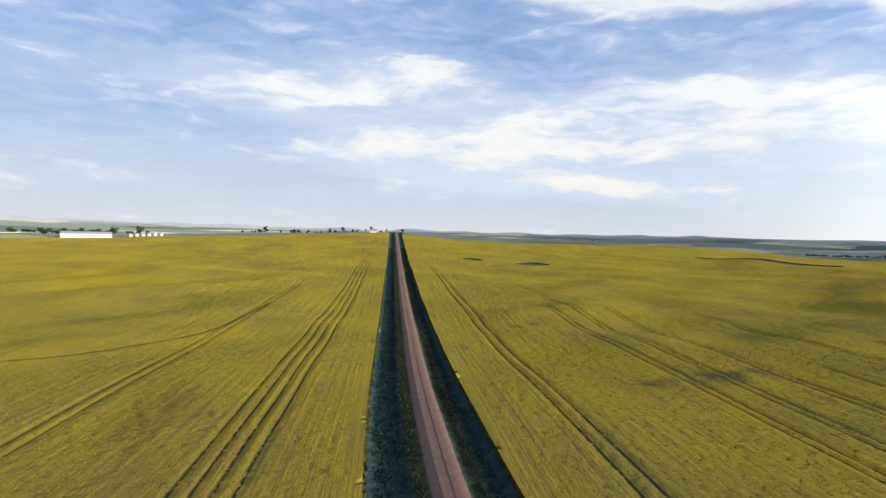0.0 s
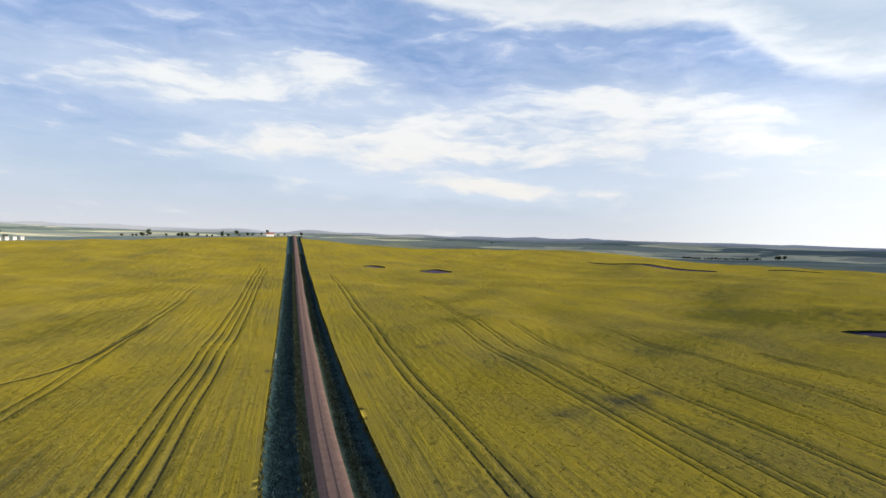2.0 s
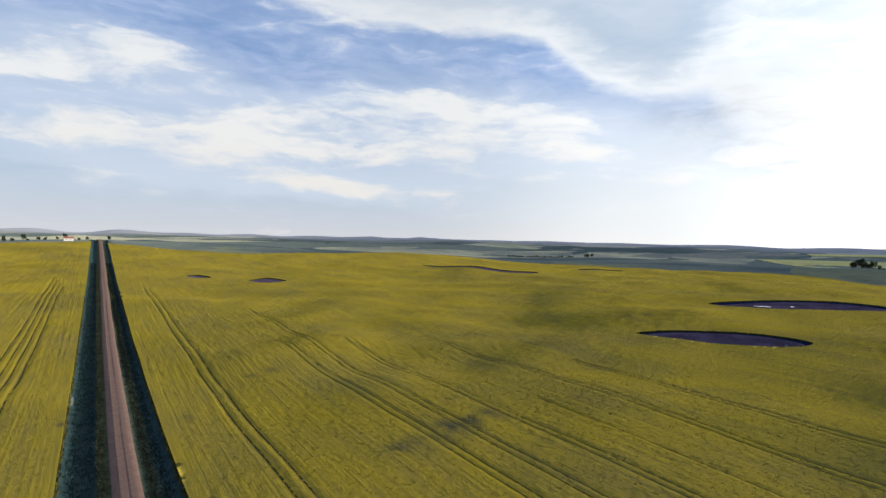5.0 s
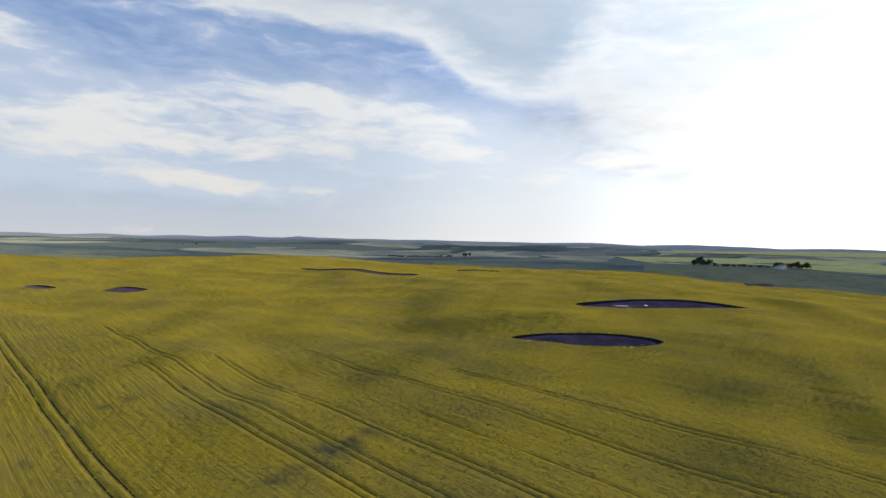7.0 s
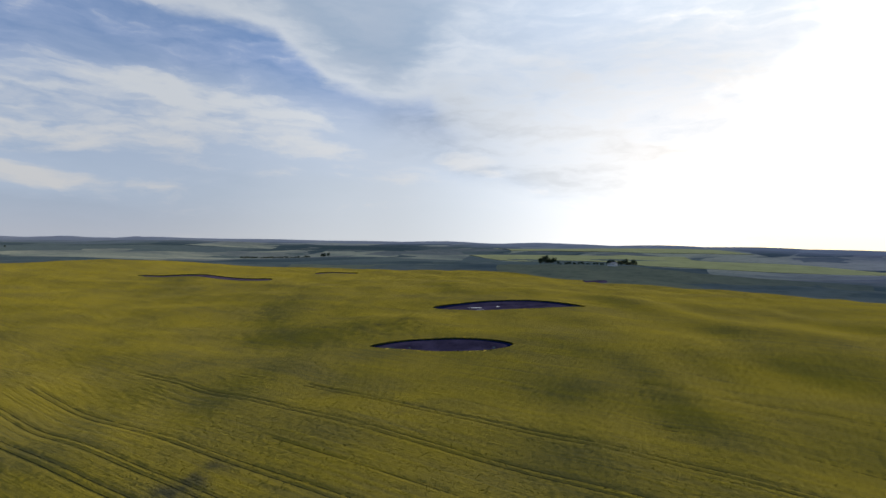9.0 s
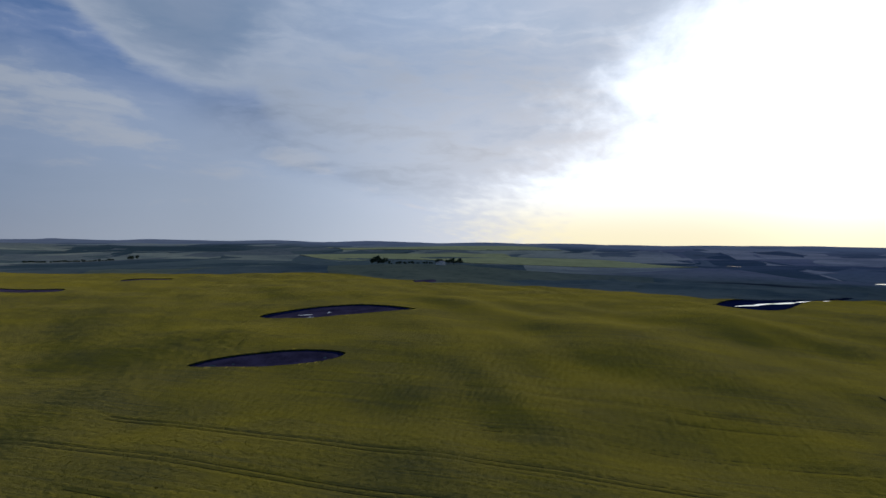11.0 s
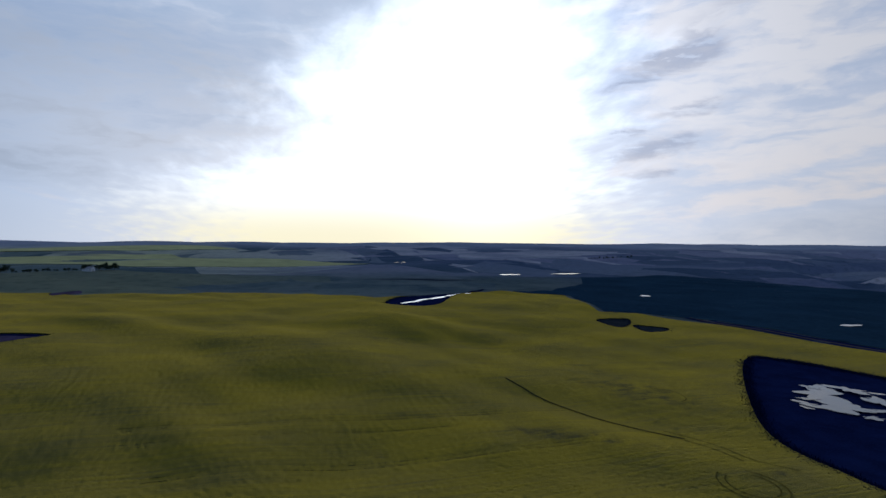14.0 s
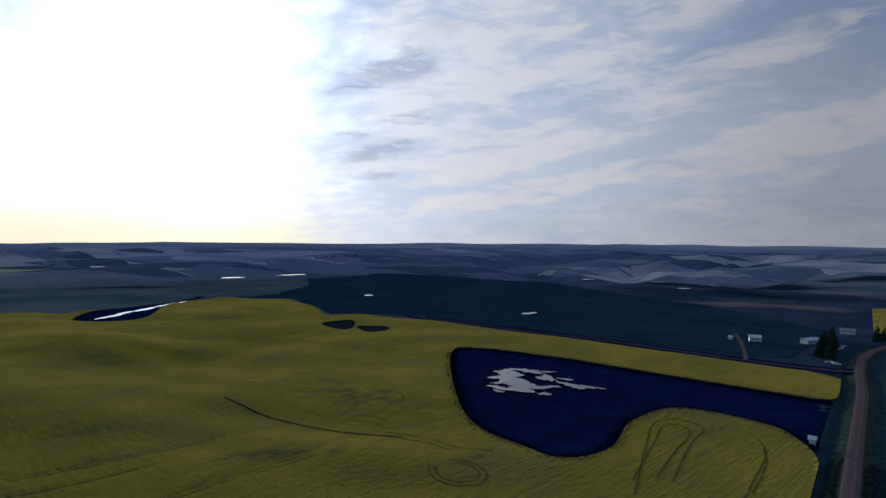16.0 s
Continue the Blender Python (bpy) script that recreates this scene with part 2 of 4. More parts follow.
def canola(name, bloom, leaf):
    m, n, bsdf, place = material(name, 1.0)
    rows = n.noise(n.scaled(place, 0.8, 0.012, 0.02), 1.0, 5, 0.65)
    tufts = n.noise(place, 2.3, 4, 0.65)
    patch = n.noise(n.scaled(place, 1, 0.6, 1), 0.028, 5, 0.6, 0.4)
    broad = n.noise(place, 0.006, 3)
    mixed = n.math("ADD", n.math("MULTIPLY", rows, 0.55), n.math("MULTIPLY", tufts, 0.22))
    mixed = n.math("ADD", mixed, n.math("MULTIPLY", patch, 0.55))
    mixed = n.math("ADD", mixed, n.math("MULTIPLY", broad, 0.3))
    f = n.ramp(mixed, 0.45, 1.05)
    colour = n.mix(f, rgb(*leaf), rgb(*bloom))
    flat_place = n.vec("MULTIPLY", place, (1, 1, 0)).outputs[0]
    blotch = n.math("MULTIPLY", banks(n, LODGED_AND_SHADE, flat_place, 1.5), n.ramp(n.math("ADD", n.math("MULTIPLY", tufts, 0.4), n.math("MULTIPLY", n.noise(n.scaled(place, 1, 0.5, 1), 0.16, 4, 0.6), 0.7)), 0.36, 0.8))
    lodged = n.math("MULTIPLY", n.ramp(blotch, 0.02, 0.6), 0.72)
    # Blue-black tone for lodged crop and for hillside shade, put into the colour.
    colour = n.mix(lodged, colour, rgb(0.026, 0.033, 0.034))
    n.feed(colour, bsdf.inputs["Base Color"])
    bsdf.inputs["Diffuse Roughness"].default_value = 0.25
    # The flower heads catch light at low angles.
    n.feed(n.math("MULTIPLY", n.math("SUBTRACT", 1.0, lodged), 0.08), bsdf.inputs["Sheen Weight"])
    bsdf.inputs["Sheen Roughness"].default_value = 0.6
    bsdf.inputs["Sheen Tint"].default_value = rgb(1.0, 0.78, 0.10)
    relief(n, bsdf, n.math("ADD", n.math("MULTIPLY", tufts, 0.5), n.math("MULTIPLY", rows, 0.8)), 0.8, 0.5)
    return m


# Lodged spots, and shade of hollows put into the crop's colour: plan place, half sizes, turn, weight.
LODGED_AND_SHADE = [(66, 141, 11, 6, 20, 0.5), (92, 148, 20, 6, 20, 0.5), (110, 289, 20, 6, 0, 0.5), (56, 239, 13, 6, 30, 0.7), (302, 244, 26, 9, -20, 0.6),
          (308, -40, 40, 16, 60, 0.4), (268, -165, 44, 24, 20, 0.8), (222, -92, 26, 10, 70, 0.8), (205, -112, 18, 8, 60, 0.6), (255, -40, 30, 9, 80, 0.5), (96, 150, 24, 10, 25, 0.6), (330, -172, 26, 16, 20, 0.5), (165, -150, 16, 7, 40, 0.6), (385, -5, 36, 14, 60, 0.4), (-46, 124, 9, 16, 10, 0.5), (-215, 509, 40, 12, 0, 0.4),
          (110, 130, 20, 4, 30, 0.5), (26, 196, 3, 6, 0, 0.7), (-6, 205, 2, 3, 0, 0.7), (172, 138, 4, 2.5, 0, 0.9), (218, -22, 5, 2.5, 0, 0.8)]
CANOLA = canola("canola", (0.216, 0.169, 0.016), (0.058, 0.062, 0.040))
CANOLA_TOP = plain("canola_blossom", (0.20, 0.15, 0.018), 1.0, 0.5, 0.3)
FRINGE = plain("canola_edge", (0.10, 0.092, 0.026), 1.0, 0.5, 0.4)
WEEDY = plain("drowned_weeds", (0.036, 0.042, 0.046), 1.0, 0.12, 0.5)
SIDE = plain("canola_stems", (0.049, 0.063, 0.021), 1.0)
DITCH = plain("ditch_grass", (0.036, 0.068, 0.072), 1.0, 0.5, 0.55)
VERGE = plain("verge_grass", (0.062, 0.074, 0.046), 1.0, 0.5, 0.6)
GRAVEL = plain("gravel", (0.160, 0.108, 0.094), 0.95, 0.7, 0.3)
VERGE_GREEN = plain("verge_green", (0.058, 0.080, 0.062), 1.0, 0.5, 0.6)
DIRT = plain("dirt_track", (0.091, 0.0735, 0.07), 0.95, 0.5, 0.4)
RUT = plain("worn_gravel", (0.164, 0.112, 0.097), 0.95, 0.9, 0.3)
MUD = plain("mud", (0.105, 0.078, 0.122), 0.9, 0.15, 0.6)
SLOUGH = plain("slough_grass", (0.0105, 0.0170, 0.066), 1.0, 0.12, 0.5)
TRACK = plain("wheel_track", (0.046, 0.046, 0.024), 1.0, 1.0, 0.5)
SOFT_TRACK = plain("faint_track", (0.142, 0.114, 0.024), 1.0, 1.0, 0.4)
CAR_PAINT = plain("car_paint", (0.7, 0.7, 0.7), 0.35, 1.0, 0.1)
TYRE = plain("tyre", (0.03, 0.03, 0.03), 0.8)
PALE = plain("ripening_crop", (0.50, 0.48, 0.21), 1.0, 0.03, 0.3)
TEAL = plain("green_cereal", (0.024, 0.050, 0.076), 1.0, 0.02, 0.35)
WHITE = plain("white_paint", (0.63, 0.63, 0.612), 0.6, 1.0, 0.15)
ROOF = plain("grey_roof", (0.30, 0.29, 0.29), 0.6, 1.0, 0.3)
NEEDLE = plain("spruce_needles", (0.03, 0.05, 0.03), 0.9, 2.0, 0.5)
LEAF = plain("poplar_leaves", (0.06, 0.08, 0.048), 0.9, 2.0, 0.5)
BARK = plain("bark", (0.12, 0.09, 0.07), 0.95, 3.0, 0.4)
GLASS = plain("dark_window", (0.03, 0.035, 0.04), 0.1, 1.0, 0.2)


# Brown hills and dark coulees beyond the farm: place, half sizes, turn, weight.
BROWN_HILLS = [(314, -830, 70, 40, 20, 0.9), (215, -870, 50, 35, 0, 0.7), (250, -1180, 90, 50, 10, 0.8), (120, -1250, 80, 50, 0, 0.8)]
COULEES = [(560, -1180, 260, 60, -25, 0.9), (480, -1420, 240, 90, -20, 0.9), (330, -1000, 110, 40, -20, 0.8), (300, -1700, 260, 120, 0, 0.8), (1100, -260, 140, 45, 70, 0.6), (1300, 100, 160, 40, 80, 0.5)]


def land():
    m, n, bsdf, place = material("farmland", 1.0)
    plots = n.put("ShaderNodeTexVoronoi", {"Vector": n.scaled(place, 0.0016, 0.003, 0, 8), "Scale": 1.0}, distance="MINKOWSKI").outputs["Color"]
    pick = n.put("ShaderNodeSeparateXYZ", {"Vector": plots}).outputs[0]
    soft = n.noise(n.scaled(place, 1, 1.6, 1), 0.004, 6, 0.6, 0.5)
    fine = n.noise(place, 0.05, 5, 0.65)
    streak = n.noise(n.scaled(place, 0.004, 0.0016, 0, -35), 1.0, 4, 0.6, 0.3)
    # Land tones pushed to blue: haze and skylight put into the colour.
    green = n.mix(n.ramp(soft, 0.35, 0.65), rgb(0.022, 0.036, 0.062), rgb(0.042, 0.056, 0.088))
    # Paler tone for the north and east, standing in for haze.
    hazy_green = n.mix(n.ramp(soft, 0.35, 0.65), rgb(0.075, 0.102, 0.108), rgb(0.135, 0.158, 0.142))
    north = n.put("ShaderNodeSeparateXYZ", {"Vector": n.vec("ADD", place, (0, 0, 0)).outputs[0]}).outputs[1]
    hazy_side = n.vec("DOT_PRODUCT", place, (0.45, 1.0, 0.0)).outputs["Value"]
    green = n.mix(n.ramp(n.math("ADD", hazy_side, n.math("MULTIPLY", soft, 300)), -450, 450), green, hazy_green)
    hue = n.put("ShaderNodeSeparateXYZ", {"Vector": plots}).outputs[1]
    pale = n.math("MULTIPLY", n.ramp(pick, 0.72, 0.78), n.ramp(north, -300, 300, 0.15, 0.8))
    colour = n.mix(pale, green, rgb(0.17, 0.18, 0.11))
    # Field strips that grow paler with reach: haze put into their colours.
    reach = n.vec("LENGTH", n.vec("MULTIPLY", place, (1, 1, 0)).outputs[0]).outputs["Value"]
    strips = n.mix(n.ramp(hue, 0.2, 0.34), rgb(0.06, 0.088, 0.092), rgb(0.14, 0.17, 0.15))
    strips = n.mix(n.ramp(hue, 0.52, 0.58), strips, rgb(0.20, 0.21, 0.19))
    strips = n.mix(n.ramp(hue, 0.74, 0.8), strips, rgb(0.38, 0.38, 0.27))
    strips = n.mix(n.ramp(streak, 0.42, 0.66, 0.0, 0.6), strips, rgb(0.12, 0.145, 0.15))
    # Southern strips multiplied bluer and lighter, as the haze there tints them.
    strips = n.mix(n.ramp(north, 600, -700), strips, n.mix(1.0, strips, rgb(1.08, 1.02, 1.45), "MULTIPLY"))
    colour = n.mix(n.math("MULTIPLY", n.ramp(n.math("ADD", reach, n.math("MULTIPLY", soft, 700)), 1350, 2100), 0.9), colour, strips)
    colour = n.mix(n.math("MULTIPLY", n.ramp(fine, 0.45, 0.75), 0.4), colour, rgb(0.018, 0.03, 0.026))
    # Rim hills past 3.5 km paled: distance haze put into the colour.
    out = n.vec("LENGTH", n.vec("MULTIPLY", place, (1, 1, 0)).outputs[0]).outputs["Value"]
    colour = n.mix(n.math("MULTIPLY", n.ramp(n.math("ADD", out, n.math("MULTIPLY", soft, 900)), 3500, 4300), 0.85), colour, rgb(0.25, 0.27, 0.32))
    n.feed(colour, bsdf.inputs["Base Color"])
    flat_place = n.vec("MULTIPLY", place, (1, 1, 0)).outputs[0]
    brown = n.math("MULTIPLY", banks(n, BROWN_HILLS, flat_place, 1.4), n.math("ADD", 0.4, fine))
    colour = n.mix(n.ramp(brown, 0.1, 0.6), colour, rgb(0.15, 0.125, 0.12))
    coulee_dark = n.math("MULTIPLY", banks(n, COULEES, flat_place, 1.4), n.math("ADD", 0.3, soft))
    colour = n.mix(n.ramp(coulee_dark, 0.1, 0.5), colour, rgb(0.014, 0.02, 0.032))
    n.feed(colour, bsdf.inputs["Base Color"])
    relief(n, bsdf, fine, 0.5, 1.0)
    return m


def pool():
    m, n, bsdf, place = material("water", 0.03)
    n.feed(rgb(0.02, 0.03, 0.035), bsdf.inputs["Base Color"])
    bsdf.inputs["Specular IOR Level"].default_value = 0.5
    relief(n, bsdf, n.noise(place, 0.7, 3), 0.1, 0.05)
    return m


LAND, WATER = land(), pool()

def smooth(a, b, v):
    s = np.clip((v - a) / (b - a), 0, 1)
    return s * s * (3 - 2 * s)


def bump(x, y, cx, cy, sx, sy, turn=0.0):
    c, s = np.cos(np.radians(turn)), np.sin(np.radians(turn))
    u, v = (x - cx) * c + (y - cy) * s, (y - cy) * c - (x - cx) * s
    return np.exp(-0.5 * ((u / sx) ** 2 + (v / sy) ** 2))


def rolling(x, y):
    """Soft prairie hummocks."""
    return (1.1 * np.sin(x / 47 + 1.3 * np.sin(y / 83)) * np.cos(y / 61 + 0.9 * np.sin(x / 97))
            + 0.7 * np.sin(x / 23 + y / 71 + 2 * np.sin(y / 39)) * np.sin(y / 33 - x / 90)
            + 0.12 * np.sin(x / 11 + 2 * np.sin(y / 19)) * np.sin(y / 13 + np.sin(x / 17))
            + 0.2 * np.sin(x / 14.5 - y / 31 + 1.5 * np.sin(y / 27)) * np.cos(y / 16 + 1.2 * np.sin(x / 35))
            + 1.6 * np.sin(x / 131 - y / 173 + 1) * np.cos(y / 149 + x / 211))


def hummocks(x, y):
    """Knob-and-kettle relief of the open crop land, calm round the ponds and the road."""
    calm = smooth(60, 220, np.hypot(x - 10, y - 60)) * smooth(25, 120, np.abs(x - 15)) * (1 - 0.6 * smooth(380, 600, y))
    for px, py, s in ((270, 180, 45), (420, 210, 55), (230, -260, 90), (120, -310, 90), (90, 645, 40), (150, 605, 40), (660, -170, 70), (470, -300, 50), (290, -400, 120), (100, -480, 150), (310, 380, 80), (215, 380, 60)):
        calm = calm * (1 - 0.85 * bump(x, y, px, py, s, s))
    wave = np.sin(x / 23 + 1.4 * np.sin(y / 41)) * np.cos(y / 33 - x / 130 + np.sin(x / 52)) + 0.55 * np.sin(x / 13 - y / 29 + 1.2 * np.sin(y / 24 + 1)) * np.cos(y / 19 + 0.8 * np.sin(x / 31))
    return 2.0 * wave * calm


def height(x, y):
    """The bare ground's height in metres."""
    r = np.hypot(x, y)
    az = np.degrees(np.arctan2(x, y))
    near = 24 * smooth(430, 1150, y) * (1 - 0.75 * smooth(150, 700, x)) * (1 - 0.35 * smooth(0, -700, x))
    near = near + 9 * bump(x, y, 330, 170, 90, 110) * 0.6 + 12 * bump(x, y, 520, 190, 190, 200)
    near = near + 8 * bump(x, y, 800, 560, 260, 260) + 11 * bump(x, y, 720, -190, 170, 150) - 3 * bump(x, y, 10, 300, 200, 90) - 2.5 * bump(x, y, 160, 40, 60, 110)
    for kx, ky, ks, kh in ((112, 292, 15, 2.4), (60, 258, 13, 1.2), (302, 262, 18, 1.6), (470, 690, 30, 4.0), (-220, 520, 30, 1.6), (150, 205, 20, 1.0), (400, 14, 28, 4.6),
                           (495, 425, 34, 1.4), (328, 236, 14, 2.4), (484, -80, 34, 6.5), (332, -42, 26, 4.2), (512, 146, 24, 2.8), (250, 60, 34, 1.6), (600, 330, 40, 3.0)):
        near = near + kh * bump(x, y, kx, ky, 1.5 * ks, ks, 20)
    near = near + 0.5 * hummocks(x, y) + rolling(x, y) * smooth(60, 240, r) * (1 - 0.8 * bump(x, y, 60, -320, 160, 160))
    near = near + 19 * bump(x, y, 1160, 380, 160, 200) + 10 * bump(x, y, 0, 1300, 220, 120) + 8 * bump(x, y, 560, 985, 150, 75)
    rim = np.interp(az, [-180, -60, -34, -22, 0, 20, 45, 75, 100, 135, 160, 180], [60, 70, 52, 30, 27, 31, 42, 52, 58, 66, 66, 60])
    far = -4 + 7 * np.sin(x / 310 + 1.7 * np.sin(y / 520)) * np.cos(y / 270 + np.sin(x / 430)) + 5 * np.sin(x / 140 + y / 190 + 2 * np.sin(x / 350))
    far = far + (rim + 4 - 5) * smooth(1500, 4300, r) + (7 * np.sin(az / 2.1) * np.sin(az / 5.3 + 1) + 4 * np.sin(az / 0.9)) * smooth(58, 30, np.abs(az)) * smooth(3500, 4300, r)
    south = smooth(128, 142, az) * smooth(175, 160, az)
    far = far + south * (-46 * (1 - np.abs(np.sin(x / 170 + y / 400 + 1.5 * np.sin(y / 230)))) ** 1.5 - 14 * np.abs(np.cos(y / 140 + 2 * np.sin(x / 120)))) * smooth(850, 1400, r) * smooth(3600, 2600, r)
    k = smooth(1180, 1600, r)
    return near * (1 - k) + far * k


# ---- meshes from arrays ----
def mesh_of(name, verts, faces, mats, slots=None, smooth_on=True):
    """faces: an array (n, 3 or 4) of vertex numbers."""
    me = bpy.data.meshes.new(name)
    verts, faces = np.asarray(verts, np.float32), np.asarray(faces, np.int32)
    k = faces.shape[1]
    me.vertices.add(len(verts))
    me.vertices.foreach_set("co", verts.ravel())
    me.loops.add(faces.size)
    me.loops.foreach_set("vertex_index", faces.ravel())
    me.polygons.add(len(faces))
    me.polygons.foreach_set("loop_start", np.arange(0, faces.size, k, dtype=np.int32))
    for m in mats:
        me.materials.append(m)
    if slots is not None:
        me.polygons.foreach_set("material_index", np.asarray(slots, np.int32))
    me.polygons.foreach_set("use_smooth", np.full(len(faces), smooth_on))
    me.update(calc_edges=True)
    me.validate()
    return me


def part(name, bm, mat, parent=None, label=""):
    me = bpy.data.meshes.new(name)
    bm.to_mesh(me)
    bm.free()
    me.materials.append(mat)
    ob = new(name, me)
    ob.parent = parent
    if label:
        tagged(ob, label)
    return ob


def spline(points, step=6.0, closed=False):
    """A smooth line through a few plan points."""
    p = np.array(points, float)
    n = len(p)
    out = []
    for i in range(n if closed else n - 1):
        a, b = p[i], p[(i + 1) % n]
        before = p[(i - 1) % n] if closed or i else 2 * a - b
        after = p[(i + 2) % n] if closed or i + 2 < n else 2 * b - a
        for u in np.linspace(0, 1, max(2, int(np.hypot(*(b - a)) / step)), endpoint=False):
            out.append(0.5 * (2 * a + (b - before) * u + (2 * before - 5 * a + 4 * b - after) * u ** 2 + (3 * a - before - 3 * b + after) * u ** 3))
    if not closed:
        out.append(p[-1])
    return np.array(out)


def to_line(x, y, line, closed=False):
    """Distance to a line; for a closed one, positive inside."""
    m = 25.0
    lo, hi = line.min(0) - m, line.max(0) + m
    box = (x > lo[0]) & (x < hi[0]) & (y > lo[1]) & (y < hi[1])
    if not box.all():
        out = np.full(x.shape, -m if closed else m)
        if box.any():
            out[box] = to_line(x[box], y[box], line, closed)
        return out
    best = np.full(x.shape, 1e9)
    inside = np.zeros(x.shape, bool)
    q = np.vstack([line, line[:1]]) if closed else line
    for (ax, ay), (bx, by) in zip(q[:-1], q[1:]):
        dx, dy = bx - ax, by - ay
        s = np.clip(((x - ax) * dx + (y - ay) * dy) / (dx * dx + dy * dy + 1e-9), 0, 1)
        best = np.minimum(best, np.hypot(x - ax - s * dx, y - ay - s * dy))
        if closed and ay != by:
            inside ^= ((ay > y) != (by > y)) & (x < dx * (y - ay) / dy + ax)
    return np.where(inside, best, -best) if closed else best


# ---- plan ----
ROAD = spline([(8, 1330), (8.5, 700), (8.2, 300), (9.8, 82), (21, 5), (58, -219), (83, -381), (96, -448), (104, -520), (92, -600), (40, -680)], 12)
CROSS = spline([(97, -447), (125, -438), (256, -428), (440, -406), (505, -398)], 8)
POND_NEAR = spline([(250, 217), (275, 202), (291, 172), (290, 148), (273, 154), (256, 184)], 4, True)
POND_FAR = spline([(392, 268), (436, 246), (450, 200), (440, 157), (403, 197), (381, 230)], 4, True)
PIT_A = spline([(81, 653), (95, 664), (104, 637), (90, 631)], 4, True)
PIT_B = spline([(135, 605), (160, 632), (169, 593), (146, 577)], 4, True)
PIT_C = spline([(424, 756), (440, 690), (468, 615), (488, 584), (514, 606), (486, 656), (464, 712), (446, 772)], 4, True)
PIT_D = spline([(636, 642), (660, 628), (688, 608), (708, 628), (680, 650), (658, 662)], 4, True)
PIT_E = spline([(808, 278), (822, 268), (840, 258), (862, 266), (846, 280), (830, 288)], 4, True)
POND_SOUTH = spline([(620, -97), (677, -134), (725, -232), (760, -262), (690, -200), (597, -153), (590, -115)], 4, True)
PATCH_A = spline([(496, -283), (500, -317), (478, -308), (458, -284), (476, -276)], 4, True)
PATCH_B = spline([(470, -306), (452, -328), (434, -312), (431, -293), (450, -296)], 4, True)
SLOUGH_LINE = spline([(321, -288), (319, -317), (252, -336), (171, -341), (90, -347), (70, -330), (66, -262), (80, -266), (104, -282), (142, -276), (148, -239), (136, -198),
                      (142, -175), (161, -174), (215, -192)], 5, True)
EAST = np.array([(9, 1120), (110, 990), (200, 918), (290, 955), (370, 970), (470, 1010), (570, 1020), (690, 960), (770, 840), (800, 720), (800, 620), (880, 530), (900, 480), (893, 405),
                 (850, 310), (808, 250), (805, 130), (805, 10), (735, -45), (665, -95), (672, -120), (722, -232), (740, -285), (690, -352), (585, -326), (540, -312), (524, -354), (455, -388), (256, -413),
                 (120, -423), (98, -412), (90, -380), (20, 0), (9, 100)], float)
WEST = np.array([(9, 1140), (-200, 1080), (-360, 930), (-520, 830), (-760, 760), (-760, -420), (80, -420), (20, 0), (9, 100)], float)


def ground_height(x, y):
    d = to_line(x, y, ROAD)
    low = height(x, y) - 2.6 * smooth(14, 9, d)
    for line, depth in ((POND_NEAR, 1.5), (POND_FAR, 1.5), (SLOUGH_LINE, 0.8), (POND_SOUTH, 1.2)):
        low = low - depth * smooth(-2, 12, to_line(x, y, line, True))
    return low


# ---- ground ----
def axis(lo, hi, step, end):
    out = list(np.arange(lo, hi + step, step))
    a, s = hi, step
    while a < end:
        s *= 1.14
        a += s
        out.append(min(a, end))
    a, s = lo, step
    while a > -end:
        s *= 1.14
        a -= s
        out.insert(0, max(a, -end))
    return np.array(out)


def sheet(xs, ys):
    nx, ny = len(xs), len(ys)
    gx, gy = np.meshgrid(xs, ys)
    i = (np.arange(ny - 1)[:, None] * nx + np.arange(nx - 1)[None]).ravel()
    return gx.ravel(), gy.ravel(), np.stack([i, i + 1, i + 1 + nx, i + nx], 1)


gx, gy, quads = sheet(axis(-300, 1100, 7, 4700), axis(-700, 1200, 7, 4700))
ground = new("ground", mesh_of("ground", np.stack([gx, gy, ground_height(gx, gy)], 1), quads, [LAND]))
tagged(ground, "rolling green and pale prairie farmland reaching the horizon, distance haze in its colour", "ground", kind="structure")


def ribbon(name, line, offsets, heights, mat, label, category="road", kind="structure", base=height, lift=0.0):
    """A strip draped along a line, with a cross profile."""
    d = np.gradient(line, axis=0)
    d /= np.hypot(d[:, 0], d[:, 1])[:, None]
    side = np.stack([d[:, 1], -d[:, 0]], 1)
    cols = []
    for o, h in zip(offsets, heights):
        p = line + side * o
        cols.append(np.stack([p[:, 0], p[:, 1], base(p[:, 0], p[:, 1]) * 0 + base(line[:, 0], line[:, 1]) + h + lift], 1))
    v = np.stack(cols, 1)
    n, k = v.shape[:2]
    i = (np.arange(n - 1)[:, None] * k + np.arange(k - 1)[None]).ravel()
    ob = new(name, mesh_of(name, v.reshape(-1, 3), np.stack([i, i + k, i + k + 1, i + 1], 1), [mat]))
    return tagged(ob, label, category, kind=kind)


ROAD_BACK = ROAD[::-1]
ribbon("road", ROAD_BACK, (-2.9, -2.6, -1.5, 0, 1.5, 2.6, 2.9), (0.2, 0.36, 0.42, 0.46, 0.42, 0.36, 0.2), GRAVEL, "pinkish-brown gravel farm road running straight between fields")
for side in (-1, 1):
    ribbon("wheel_rut", ROAD_BACK + np.array([side * 0.95, 0.0]), (-0.38, 0, 0.38), (0.44, 0.446, 0.44), RUT, "paler worn wheel path along the gravel road", "wheel rut", lift=0.06)
